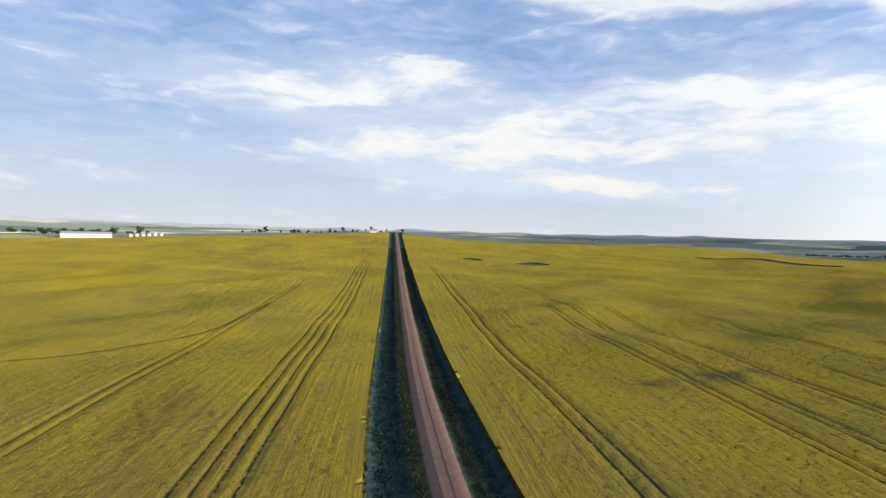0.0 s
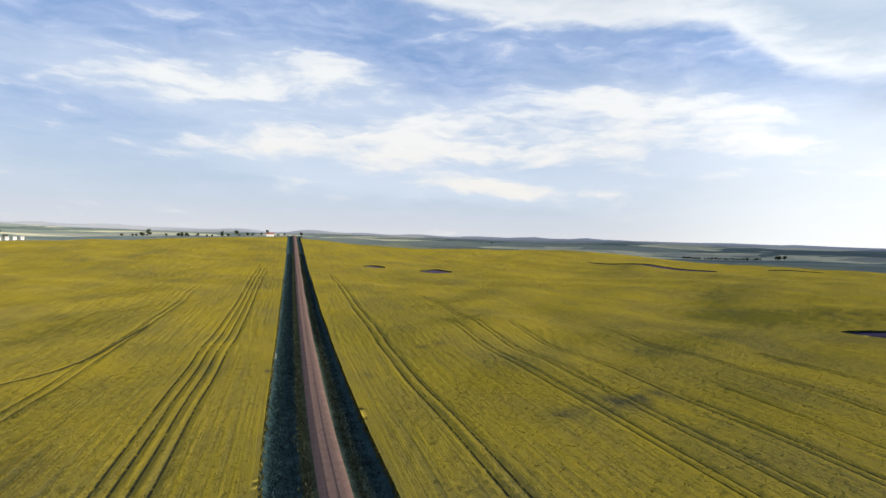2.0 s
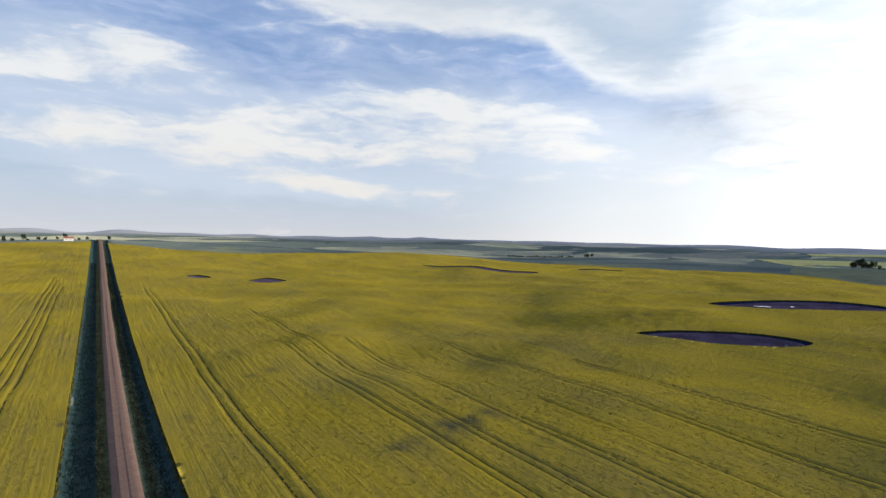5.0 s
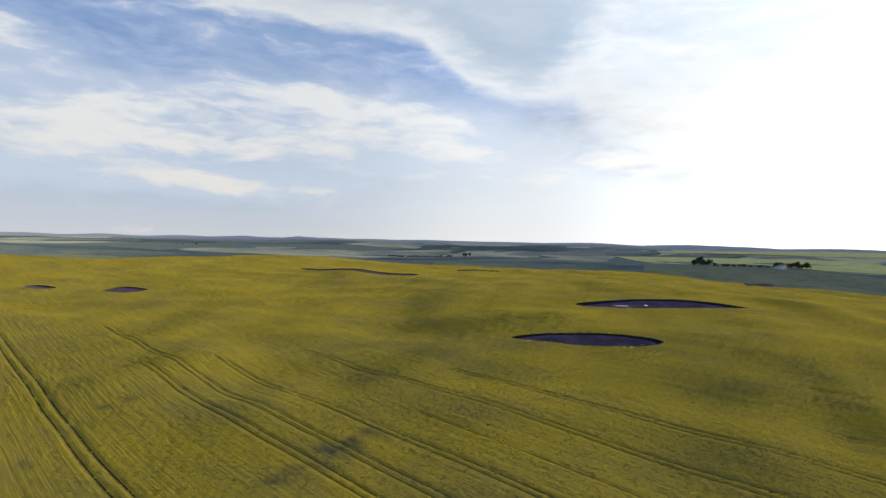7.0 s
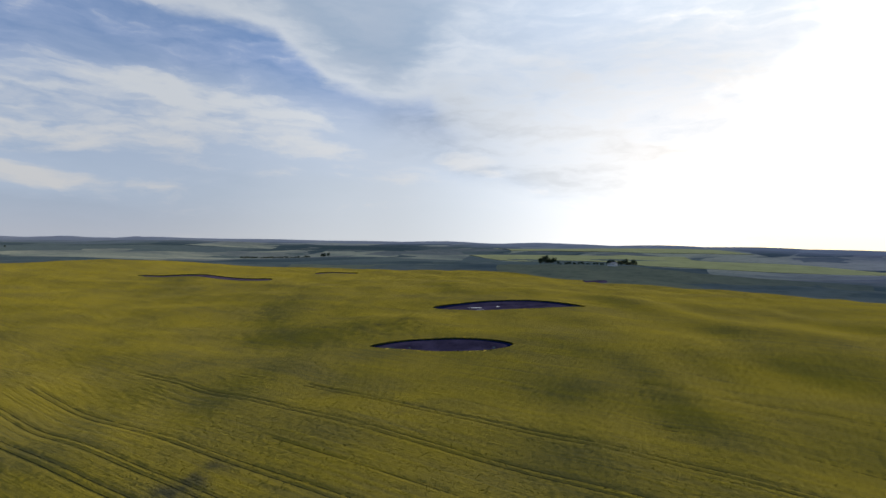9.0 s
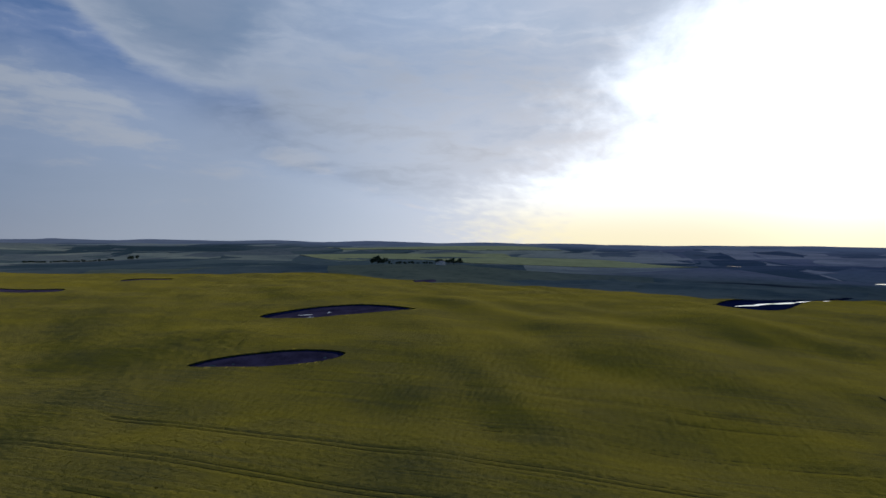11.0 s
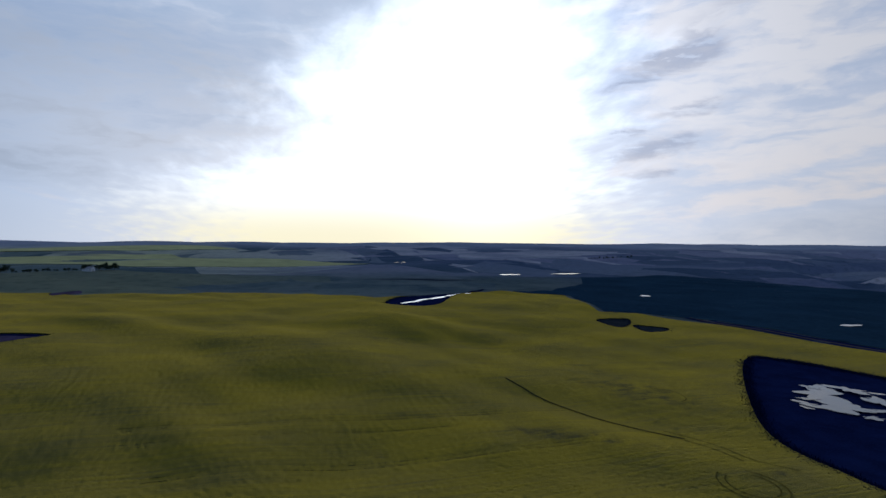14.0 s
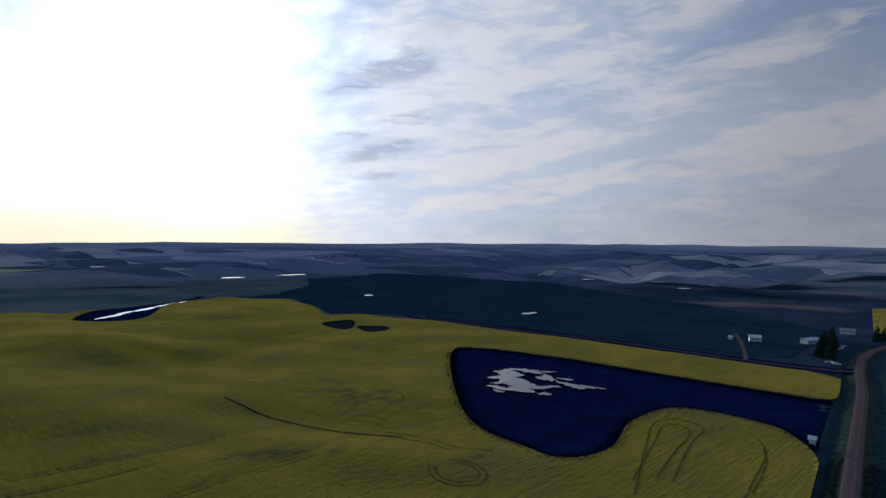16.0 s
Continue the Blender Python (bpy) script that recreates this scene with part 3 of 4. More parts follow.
ribbon("ditch_1", ROAD_BACK, (-15.5, -13.2, -11.6, -9.4, -6.6, -5.6), (-0.1, 0.0, -0.5, -0.9, -0.8, -0.5), DITCH, "dark grassy roadside ditch beside the canola", "ditch")
ribbon("verge_1", ROAD_BACK, (-5.6, -4.2, -2.9), (-0.5, -0.1, 0.2), VERGE, "dry olive grass verge along the gravel road", "verge")
ribbon("verge_2", ROAD_BACK, (2.9, 4.2, 5.4, 7.0), (0.2, -0.1, -0.45, -0.82), VERGE_GREEN, "olive grass verge along the gravel road", "verge")
# Dark colour outside the verge stands in for the canola edge's shadow.
ribbon("ditch_2", ROAD_BACK, (7.0, 7.6, 8.4, 9.4, 10.4, 12.5), (-0.82, -0.9, -0.9, -0.6, 0.0, -0.1), DITCH, "grassy roadside ditch below the canola edge, coloured dark for its shadow", "ditch")
ribbon("cross_road", CROSS, (-2.4, -1.6, 0, 1.6, 2.4), (0.05, 0.25, 0.3, 0.25, 0.05), DIRT, "narrow dirt side road along the field edge")
ribbon("cross_ditch", CROSS, (-9, -6, -4, -2.4), (0.25, 0.2, 0.05, 0.05), SLOUGH, "dark weedy strip along the side road", "ditch")
ribbon("cross_ditch", CROSS, (2.4, 4, 6, 9), (0.05, 0.05, 0.2, 0.25), SLOUGH, "dark grass strip between the side road and canola", "ditch")
ribbon("driveway", spline([(161, -432), (180, -482), (198, -524), (208, -545)], 6), (-1.6, 0, 1.6), (0.15, 0.2, 0.15), GRAVEL, "pale dirt driveway leading to a farm shed", "driveway", lift=0.6)


# ---- canola ----
def wheel_line(x0, y0, y1, seed):
    y = np.arange(y0, y1, 9.0)
    w = 0.35 * np.sin(y / 47 + seed) + 0.1 * np.sin(y / 11 + 2 * seed)
    return np.stack([x0 + w, y], 1)


# Sprayer passes: place across the road's direction, first and last metre along it.
PASSES_WEST = [(-31.4, 74, 660), (-28.2, 74, 640), (-25.0, 74, 620), (-21.6, 74, 600), (-65.5, 80, 470), (-62.2, 80, 470)]
PASSES_EAST = [(37.8, -120, 560), (41.6, -120, 540), (80, 60, 300), (82.8, 60, 300), (92.2, 80, 420), (95, 90, 400), (110.4, 70, 290), (113.2, 80, 285),
               (152.5, 40, 290), (155.6, 40, 285), (180, -20, 200), (183, -20, 200), (209, -105, 60), (212, -105, 60), (236, -60, 80), (239, -60, 80), (251, -115, 75),
               (254, -115, 75), (284, -60, 90), (130, -40, 160)]
LINES_WEST = [wheel_line(*p, 0.4 * i) for i, p in enumerate(PASSES_WEST)]
HEADLAND = spline([(-170, 146), (-130, 158), (-101, 170), (-80, 191), (-66, 222), (-62, 300)], 8)
LINES_WEST.append(HEADLAND)
LINES_EAST = [wheel_line(*p, 0.3 * (i // 2)) for i, p in enumerate(PASSES_EAST)]
# A step in the field added as a dark ribbon; no wheels ran here.
SCARP = spline([(305, -107), (285, -110), (265, -113), (229, -126), (204, -143)], 8)
LINES_EAST.append(SCARP)
LINES_EAST.append(spline([(300, 236), (312, 225), (285, 214), (278, 204)], 4))
FAINT = [spline(p, 3) for p in ([(108, -166), (128, -214), (139, -244), (133, -257), (120, -253), (116, -230), (104, -186)], [(114, -176), (126, -216), (134, -243), (127, -249), (121, -240), (116, -214), (109, -184)],
                                [(98, -256), (90, -240), (84, -205), (78, -172)], [(94, -250), (86, -226), (81, -196)])]
FAINT += [spline([(161 + a * math.cos(t), -134 + 0.8 * a * math.sin(t)) for t in np.linspace(0.4, 5.6, 12)], 2) for a in (12, 9)]
FAINT += [spline(p, 4) for p in ([(216, -142), (196, -150), (178, -152), (166, -160)], [(213, -137), (194, -145), (178, -147)], [(272, -176), (262, -184), (250, -182), (246, -176)])]
SCUFFS = [wheel_line(x0, y0, y1, x0) for x0, y0, y1 in ((-53, 108, 160), (-50.5, 110, 150), (-48, 100, 150), (-45.5, 104, 142), (-43, 98, 138))] + [spline([(-54, 128), (-50, 120), (-45, 110)], 3)]


def crop(name, outline, holes, lines, xs, ys, mat, label, tall=1.1):
    x, y, q = sheet(xs, ys)
    step = np.maximum(*np.meshgrid(np.gradient(xs), np.gradient(ys))).ravel()
    tight = np.minimum(*np.meshgrid(np.gradient(xs), np.gradient(ys))).ravel()
    rng = np.random.default_rng(5)

    def inside(x, y):
        s = to_line(x, y, outline, True)
        for line, closed, gap in holes:
            d = to_line(x, y, line, closed)
            d = -d if closed else d - gap
            blunt = 18.0 if line is SLOUGH_LINE else 0.5
            s = np.minimum(s, d) - np.maximum(blunt - np.abs(s - d), 0) ** 2 / (4 * blunt)
        return s

    s = inside(x, y)
    across, along = (g.ravel() for g in np.meshgrid(np.gradient(xs), np.gradient(ys)))
    close = np.abs(s) < 0.75 * step
    a, b, g = x[close], y[close], s[close]
    sx, sy = (inside(a + 0.2, b) - g) / 0.2, (inside(a, b + 0.2) - g) / 0.2
    n2 = np.maximum(sx * sx + sy * sy, 0.3)
    snap = np.abs(g) < 0.56 * (np.abs(sx) * across[close] + np.abs(sy) * along[close])
    close[close] = snap
    x[close], y[close], s[close] = (a - g * sx / n2)[snap], (b - g * sy / n2)[snap], 0.0
    loose = ~close
    loose &= np.abs(s) > 0.75 * step
    x[loose] += (rng.random(loose.sum()) - 0.5) * 0.5 * across[loose]
    y[loose] += (rng.random(loose.sum()) - 0.5) * 0.5 * along[loose]
    q = q[(s[q] >= 0).all(1)]
    used, q = np.unique(q, return_inverse=True)
    q = q.reshape(-1, 4)
    x, y, tight = x[used], y[used], tight[used]
    track = np.full(x.shape, 9.0)
    for line in lines:
        lo, hi = line.min(0) - 4, line.max(0) + 4
        m = (x > lo[0]) & (x < hi[0]) & (y > lo[1]) & (y < hi[1])
        track[m] = np.minimum(track[m], to_line(x[m], y[m], line))
    tread = smooth(0.3, 1.1, track)
    z = height(x, y) + tall - 0.18 * (1 - tread) + rng.normal(0, 1, len(x)) * np.minimum(ROUGH * tight, 0.12) * (0.15 + 0.85 * tread) * smooth(0, 4, s[used])
    v = np.stack([x, y, z], 1)
    n = len(v)
    edges = np.concatenate([q[:, [0, 1]], q[:, [1, 2]], q[:, [2, 3]], q[:, [3, 0]]])
    key = np.sort(edges, 1)
    code = key[:, 0].astype(np.int64) * n + key[:, 1]
    _, first, count = np.unique(code, return_index=True, return_counts=True)
    rim = edges[first[count == 1]]
    low = v.copy()
    low[:, 2] -= tall + 1.5
    ids, inv = np.unique(rim, return_inverse=True)
    inv, m = inv.reshape(-1, 2) + n, len(ids)
    skirt = np.stack([inv[:, 1], inv[:, 0], inv[:, 0] + m, inv[:, 1] + m], 1)
    slots = np.concatenate([np.zeros(len(q)), np.ones(len(skirt))])
    ob = new(name, mesh_of(name, np.vstack([v, v[ids], low[ids]]), np.vstack([q, skirt]), [mat, SIDE], slots))
    for line in lines:
        w = 0.25 if abs(line[0, 0]) < 43 else 0.15
        w = 0.13 if -56 < line[0, 0] < -36 else w
        w = 0.55 if line is SCARP else 0.45 if line is HEADLAND else w
        ribbon("wheel_track", line, (-w, 0, w), (0.84, 0.80, 0.84), TRACK, "dark wheel track or scarp line through the standing canola", "wheel track", lift=0.45 if line is SCARP else 0.3 if line is HEADLAND else 0.14)
    return tagged(ob, label, "crop field", kind="stuff")


def graded(lo, a, b, hi, fine, wide, grow=1.03):
    """Grid lines: fine between a and b, widening outward."""
    mid = list(np.arange(a, b, fine))
    p, s = mid[-1], fine
    while p < hi:
        s = min(s * grow, wide)
        p += s
        mid.append(p)
    p, s = a, fine
    while p > lo:
        s = min(s * grow, wide)
        p -= s
        mid.insert(0, p)
    return np.array(mid)


ROUGH = 0.08
HOLES = [(ROAD + np.array([-1.4, 0.0]), False, 11.8), (POND_NEAR, True, 0), (POND_FAR, True, 0), (PIT_A, True, 0), (PIT_B, True, 0), (PIT_C, True, 0), (PIT_D, True, 0), (PIT_E, True, 0),
         (POND_SOUTH, True, 0), (PATCH_A, True, 0), (PATCH_B, True, 0), (SLOUGH_LINE, True, 0)]
crop("canola_field", EAST, HOLES, LINES_EAST, graded(15, 20, 190, 980, 0.8, 2.4), graded(-430, -120, 200, 1150, 0.8, 2.4), CANOLA,
     "yellow flowering canola crop with wheel tracks and bare hollows")
crop("canola_field", WEST, HOLES[:1], LINES_WEST, graded(-770, -80, 5, 90, 0.8, 3.5), graded(-430, 75, 230, 1150, 0.8, 3.5), CANOLA,
     "bright yellow flowering canola crop beside the gravel road")


for line in FAINT:
    ribbon("wheel_track", line, (-0.3, 0, 0.3), (1.04, 1.0, 1.04), SOFT_TRACK, "faint curved wheel track in the canola headland", "wheel track", lift=0.18)


for line in SCUFFS:
    ribbon("wheel_track", line, (-0.16, 0, 0.16), (1.16, 1.14, 1.16), SOFT_TRACK, "faint scuffed line in a lodged patch of canola", "wheel track", lift=0.12)


# ---- ponds ----
def floor_of(name, line, mat, label, category, lift=0.06, grow=0.0, level=None):
    c = line.mean(0)
    rings = [c + (line - c) * k for k in np.linspace(1.0 + grow, 0.0, 12)[:-1]] + [np.repeat(c[None], len(line), 0)]
    v = np.concatenate(rings)
    n, k = len(line), len(rings)
    i = np.arange(n)
    j = (i + 1) % n
    faces = np.concatenate([np.stack([r * n + i, r * n + j, (r + 1) * n + j, (r + 1) * n + i], 1) for r in range(k - 1)])
    z = ground_height(v[:, 0], v[:, 1]) + lift if level is None else np.full(len(v), level)
    ob = new(name, mesh_of(name, np.stack([v[:, 0], v[:, 1], z], 1), faces, [mat]))
    return tagged(ob, label, category, kind="structure")


# Navy rings under the bed's edge stand in for the canola wall's shadow.
floor_of("pond_rim", POND_NEAR, SLOUGH, "dark rim of a drying pothole, crop-edge shade put into its colour", "pond rim", 0.25, 0.1)
floor_of("pond_rim", POND_FAR, SLOUGH, "dark rim of a pothole hollow, coloured for the crop edge's shade", "pond rim", 0.25, 0.1)
floor_of("pond_bed", POND_NEAR, MUD, "purplish-brown drying pothole bed rimmed by canola", "pond bed", 0.4, -0.09)
floor_of("pond_bed", POND_FAR, MUD, "dark wet pothole bed within the canola", "pond bed", 0.4, -0.12)
for line in (PIT_A, PIT_B, PIT_C, PIT_D, PIT_E):
    floor_of("bare_patch", line, MUD, "bare brown soil patch left within the canola", "bare patch", 0.2, 0.1)
for line in (PATCH_A, PATCH_B):
    floor_of("drowned_patch", line, WEEDY, "dark drowned-out weedy patch in the canola", "wet patch", 0.2, 0.1)
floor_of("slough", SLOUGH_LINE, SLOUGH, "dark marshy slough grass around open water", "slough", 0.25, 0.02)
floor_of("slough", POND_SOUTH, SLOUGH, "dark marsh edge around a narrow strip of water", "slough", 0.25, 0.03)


def ragged(cx, cy, a, b, turn, wild, seed, n=64):
    """A ragged closed outline."""
    r = np.random.default_rng(seed)
    t = np.linspace(0, 2 * np.pi, n, endpoint=False)
    k = 1 + wild * sum(np.sin(m * t + r.random() * 6.3) / m ** 0.6 for m in (2, 3, 5, 7, 11)) * 0.5
    k = np.maximum(k, 0.25)
    c, s = math.cos(radians(turn)), math.sin(radians(turn))
    u, v = a * k * np.cos(t), b * k * np.sin(t)
    return np.stack([cx + u * c - v * s, cy + u * s + v * c], 1)


def water(cx, cy, a, b, turn, wild, seed, label, level=None):
    line = ragged(cx, cy, a, b, turn, wild, seed)
    if level is None:
        level = float(ground_height(line[:, 0], line[:, 1]).max()) + 0.3
    floor_of("water", line, WATER, label, "water", level=level)


# Open water in the slough, and far ponds.
SLOUGH_LEVEL = 0.75
for k, (cx, cy, a, b, turn) in enumerate([(243, -262, 15, 11, -40), (222, -250, 13, 8, 30), (247, -285, 9, 5, 20), (226, -278, 9, 4, -20), (203, -275, 8, 5, 10), (212, -262, 5, 3, 60), (232, -238, 6, 3, 10), (205, -247, 4, 2.5, 80), (256, -270, 5, 3, 0), (236, -292, 4, 2, 30), (194, -280, 6, 1.6, 12), (216, -284, 5, 2, 0), (238, -247, 4, 2.4, 60), (226, -232, 3, 1.6, 20)]):
    water(cx, cy, a, b, turn, 0.85, 20 + k, "bright open water reflecting the sky in the slough", SLOUGH_LEVEL + 0.01 * k)


for k, (cx, cy, a, b, turn) in enumerate([(1351, -556, 30, 14, 75), (1423, -756, 42, 16, 85), (727, -505, 9, 7, 0), (428, -520, 12, 5, 80), (1933, -395, 22, 8, 70), (1998, -300, 20, 8, 80),
                                          (1279, -1782, 26, 14, 60), (478, -1055, 14, 6, 45), (1121, -2117, 30, 14, 60), (857, -1327, 18, 9, 60), (2685, -417, 30, 14, 90)]):
    water(cx, cy, a, b, turn, 0.35, 50 + k, "small distant pond shining under the low sun")
for k, (cx, cy, a, b, turn) in enumerate([(628, -128, 16, 4, -50), (648, -146, 15, 4, -42), (672, -172, 22, 4, -48), (702, -208, 28, 4, -50)]):
    water(cx, cy, a, b, turn, 0.35, 70 + k, "narrow strip of shining water in a marsh")
for k, (cx, cy, a, b, turn) in enumerate([(404, 235, 7, 2.0, -40), (396, 226, 4, 1.5, -30), (418, 222, 4, 1.4, 10)]):
    water(cx, cy, a, b, turn, 0.4, 80 + k, "small puddle lying on a wet pothole floor")


# ---- other fields ----
def plot(name, corners, mat, label, step=12.0, tall=0.9):
    c = np.array(corners, float)
    lo, hi = c.min(0) - step, c.max(0) + step
    crop(name, c, [], [], np.arange(lo[0], hi[0], step), np.arange(lo[1], hi[1], step), mat, label, tall)


plot("ripening_field", [(2050, 1180), (2480, 830), (2700, 520), (2250, 350), (1930, -300), (1850, 0), (1740, 400), (1960, 1020)], PALE, "pale yellow-green ripening crop beyond a farm shelterbelt")
plot("ripening_field", [(2900, 1500), (3300, 400), (3100, 200), (2760, 600), (2500, 1200)], PALE, "pale ripening crop far off on a rise", 25)
plot("ripening_field", [(-900, 1100), (-620, 985), (-560, 950), (-600, 930), (-900, 900)], PALE, "pale ripening crop beside a white barn")
plot("green_field", [(480, -413), (256, -441), (142, -462), (150, -640), (240, -720), (330, -790), (420, -800), (560, -880), (800, -1000), (1080, -1080), (1300, -960), (1250, -700), (1000, -560), (820, -400), (748, -300), (695, -362), (590, -334), (545, -322), (530, -362), (502, -394)], TEAL,
     "deep blue-green cereal crop beyond the side road", 8.0, 0.3)
plot("canola_field", [(122, -652), (165, -905), (20, -940), (-40, -700)], CANOLA, "bright yellow canola field beyond the farmyard", 4.0, 1.1)


# ---- plants along the road and over the near crop ----
def sprigs(name, spots, low, high, wide, mat, label, category, seed):
    """Many small upright leaves; spots: plan places and base heights."""
    g = np.random.default_rng(seed)
    n = len(spots)
    t, h, w = g.random(n) * 2 * np.pi, low + (high - low) * g.random(n), wide * (0.6 + 0.8 * g.random(n))
    side = np.stack([np.cos(t), np.sin(t), np.zeros(n)], 1) * w[:, None] / 2
    lean = np.stack([g.normal(0, 0.25, n) * h, g.normal(0, 0.25, n) * h, h], 1)
    v = np.stack([spots - side, spots + side, spots + side * 0.7 + lean, spots - side * 0.8 + lean * 0.9], 1).reshape(-1, 3)
    ob = new(name, mesh_of(name, v, np.arange(4 * n).reshape(n, 4), [mat], None, False))
    return tagged(ob, label, category, kind="stuff")


def scatter(boxes, per, outline, holes, base, lift, seed):
    g = np.random.default_rng(seed)
    out = []
    for x0, x1, y0, y1 in boxes:
        n = int((x1 - x0) * (y1 - y0) * per)
        x, y = x0 + (x1 - x0) * g.random(n), y0 + (y1 - y0) * g.random(n)
        rim = np.minimum(np.minimum(x - x0, x1 - x), np.minimum(y - y0, y1 - y))
        keep = (to_line(x, y, outline, True) > 0.3) & (g.random(n) < smooth(0, 45, rim + 8))
        for line, closed, gap in holes:
            d = to_line(x, y, line, closed)
            keep &= (-d > 0.3) if closed else (d > gap + 0.3)
        x, y = x[keep], y[keep]
        out.append(np.stack([x, y, base(x, y) + lift], 1))
    return np.concatenate(out)


def clear_of(spots, lines, gap=0.7):
    d = np.full(len(spots), 9.0)
    for line in lines:
        d = np.minimum(d, to_line(spots[:, 0], spots[:, 1], line))
    return spots[d > gap]


near_east = clear_of(scatter([(20, 195, -60, 200), (90, 190, -130, 0)], 2.2, EAST, HOLES, height, 0.8, 31), LINES_EAST)
near_west = clear_of(scatter([(-85, 8, 72, 232)], 3.0, WEST, HOLES[:1], height, 0.8, 32), LINES_WEST)
sprigs("canola_plants", near_east, 0.25, 0.42, 0.24, CANOLA, "flowering canola plants standing above the crop", "crop", 33)
sprigs("canola_plants", near_west, 0.25, 0.42, 0.24, CANOLA_TOP, "flowering canola plants standing beside the road", "crop", 34)


def along_road(n, offset, spread, y0, y1, seed):
    g = np.random.default_rng(seed)
    k = (ROAD[:, 1] > y0) & (ROAD[:, 1] < y1)
    line = ROAD[k][::-1]
    y = y0 + (y1 - y0) * g.random(n)
    x = np.interp(y, line[:, 1], line[:, 0]) + offset + g.normal(0, spread, n)
    return x, y


for seed, (offset, spread, drop, mat, label) in enumerate([(-6.2, 1.6, -0.75, DITCH, "dark rank grass growing in the roadside ditch"), (-4.3, 0.7, -0.2, VERGE, "dry grass tufts along the gravel edge"),
                                                     (4.6, 0.8, -0.25, VERGE, "grass tufts along the gravel edge"), (7.0, 1.2, -0.9, DITCH, "dark rank grass in the ditch bottom"),
                                                     (-10.5, 1.4, -0.75, DITCH, "dark ditch grass below the canola edge")]):
    x, y = along_road(26000, offset, spread, -260, 800, 40 + seed)
    line = ROAD[::-1]
    base_z = height(np.interp(y, line[:, 1], line[:, 0]), y) + drop
    sprigs("grass_tufts", np.stack([x, y, base_z], 1), 0.2, 0.6, 0.26, mat, label, "grass", 60 + seed)
for seed, offset in enumerate((-13.3, 10.5)):
    x, y = along_road(5000, offset, 0.35, -200, 500, 50 + seed)
    sprigs("canola_fringe", np.stack([x, y, height(x, y) + 0.2], 1), 0.4, 1.0, 0.35, FRINGE, "ragged canola plants along the field edge", "crop", 70 + seed)


def fringe(line, n, spread, seed, label):
    g = np.random.default_rng(seed)
    k = g.integers(0, len(line), n)
    p = line[k] + (line[(k + 1) % len(line)] - line[k]) * g.random((n, 1)) + g.normal(0, spread, (n, 2))
    z = ground_height(p[:, 0], p[:, 1])
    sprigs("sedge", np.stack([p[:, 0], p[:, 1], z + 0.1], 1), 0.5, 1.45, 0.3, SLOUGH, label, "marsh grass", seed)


fringe(SLOUGH_LINE, 42000, 2.2, 91, "dark sedge growing along the slough edge")
fringe(POND_SOUTH, 2500, 2.0, 92, "dark sedge along a marsh strip")
fringe(POND_NEAR, 500, 0.7, 93, "dark weeds along the pothole edge")
fringe(POND_FAR, 500, 0.8, 94, "dark weeds along the far pothole edge")
for k, line in enumerate((PATCH_A, PATCH_B)):
    fringe(line, 900, 2.0, 95 + k, "dark weeds around a drowned patch")


# ---- trees ----
def leaf_cloud(bm, rng, centre, radius, count, size):
    for _ in range(count):
        d = rng.normal(0, 1, 3)
        d = d / np.linalg.norm(d) * radius * rng.random() ** 0.35
        p = Vector(centre) + Vector(d)
        turn = Euler(rng.random(3) * 6.3).to_matrix()
        s = size * (0.6 + 0.8 * rng.random())
        v = [bm.verts.new(p + turn @ Vector(c) * s) for c in ((-1, -0.6, 0.1), (1, -0.5, -0.1), (0.8, 0.7, 0.15), (-0.7, 0.6, -0.2))]
        bm.faces.new(v)


def limb(bm, a, b, ra, rb, sides=6):
    a, b = Vector(a), Vector(b)
    q = (b - a).to_track_quat("Z", "Y").to_matrix()
    rings = []
    for p, r in ((a, ra), (a.lerp(b, 0.5), (ra + rb) * 0.52), (b, rb)):
        rings.append([bm.verts.new(p + q @ Vector((math.cos(t) * r, math.sin(t) * r, 0))) for t in np.linspace(0, 2 * math.pi, sides, endpoint=False)])
    for u, w in zip(rings[:-1], rings[1:]):
        for i in range(sides):
            bm.faces.new((u[i], u[(i + 1) % sides], w[(i + 1) % sides], w[i]))


def poplar(seed, tall, wide, label):
    """A broadleaf shelterbelt tree."""
    rng = np.random.default_rng(seed)
    tree = tagged(new("tree"), label, "tree", "shelterbelt trees")
    bm = bmesh.new()
    limb(bm, (0, 0, -0.6), (0.1, 0, tall * 0.55), 0.28, 0.12)
    tips = []
    for k in range(9):
        t = k * 2.4 + rng.random()
        z = tall * (0.3 + 0.06 * k)
        tip = (math.cos(t) * wide * (0.45 + 0.4 * rng.random()), math.sin(t) * wide * (0.45 + 0.4 * rng.random()), z + tall * 0.16)
        limb(bm, (0.05, 0, z - tall * 0.08), tip, 0.1, 0.03, 5)
        tips.append(tip)
    part("trunk", bm, BARK, tree)
    bm = bmesh.new()
    for tip in tips + [(0, 0, tall * 0.72), (0.4, 0.3, tall * 0.86)]:
        leaf_cloud(bm, rng, tip, wide * (0.36 + 0.2 * rng.random()), 75, 0.34)
    part("crown", bm, LEAF, tree)
    return tree


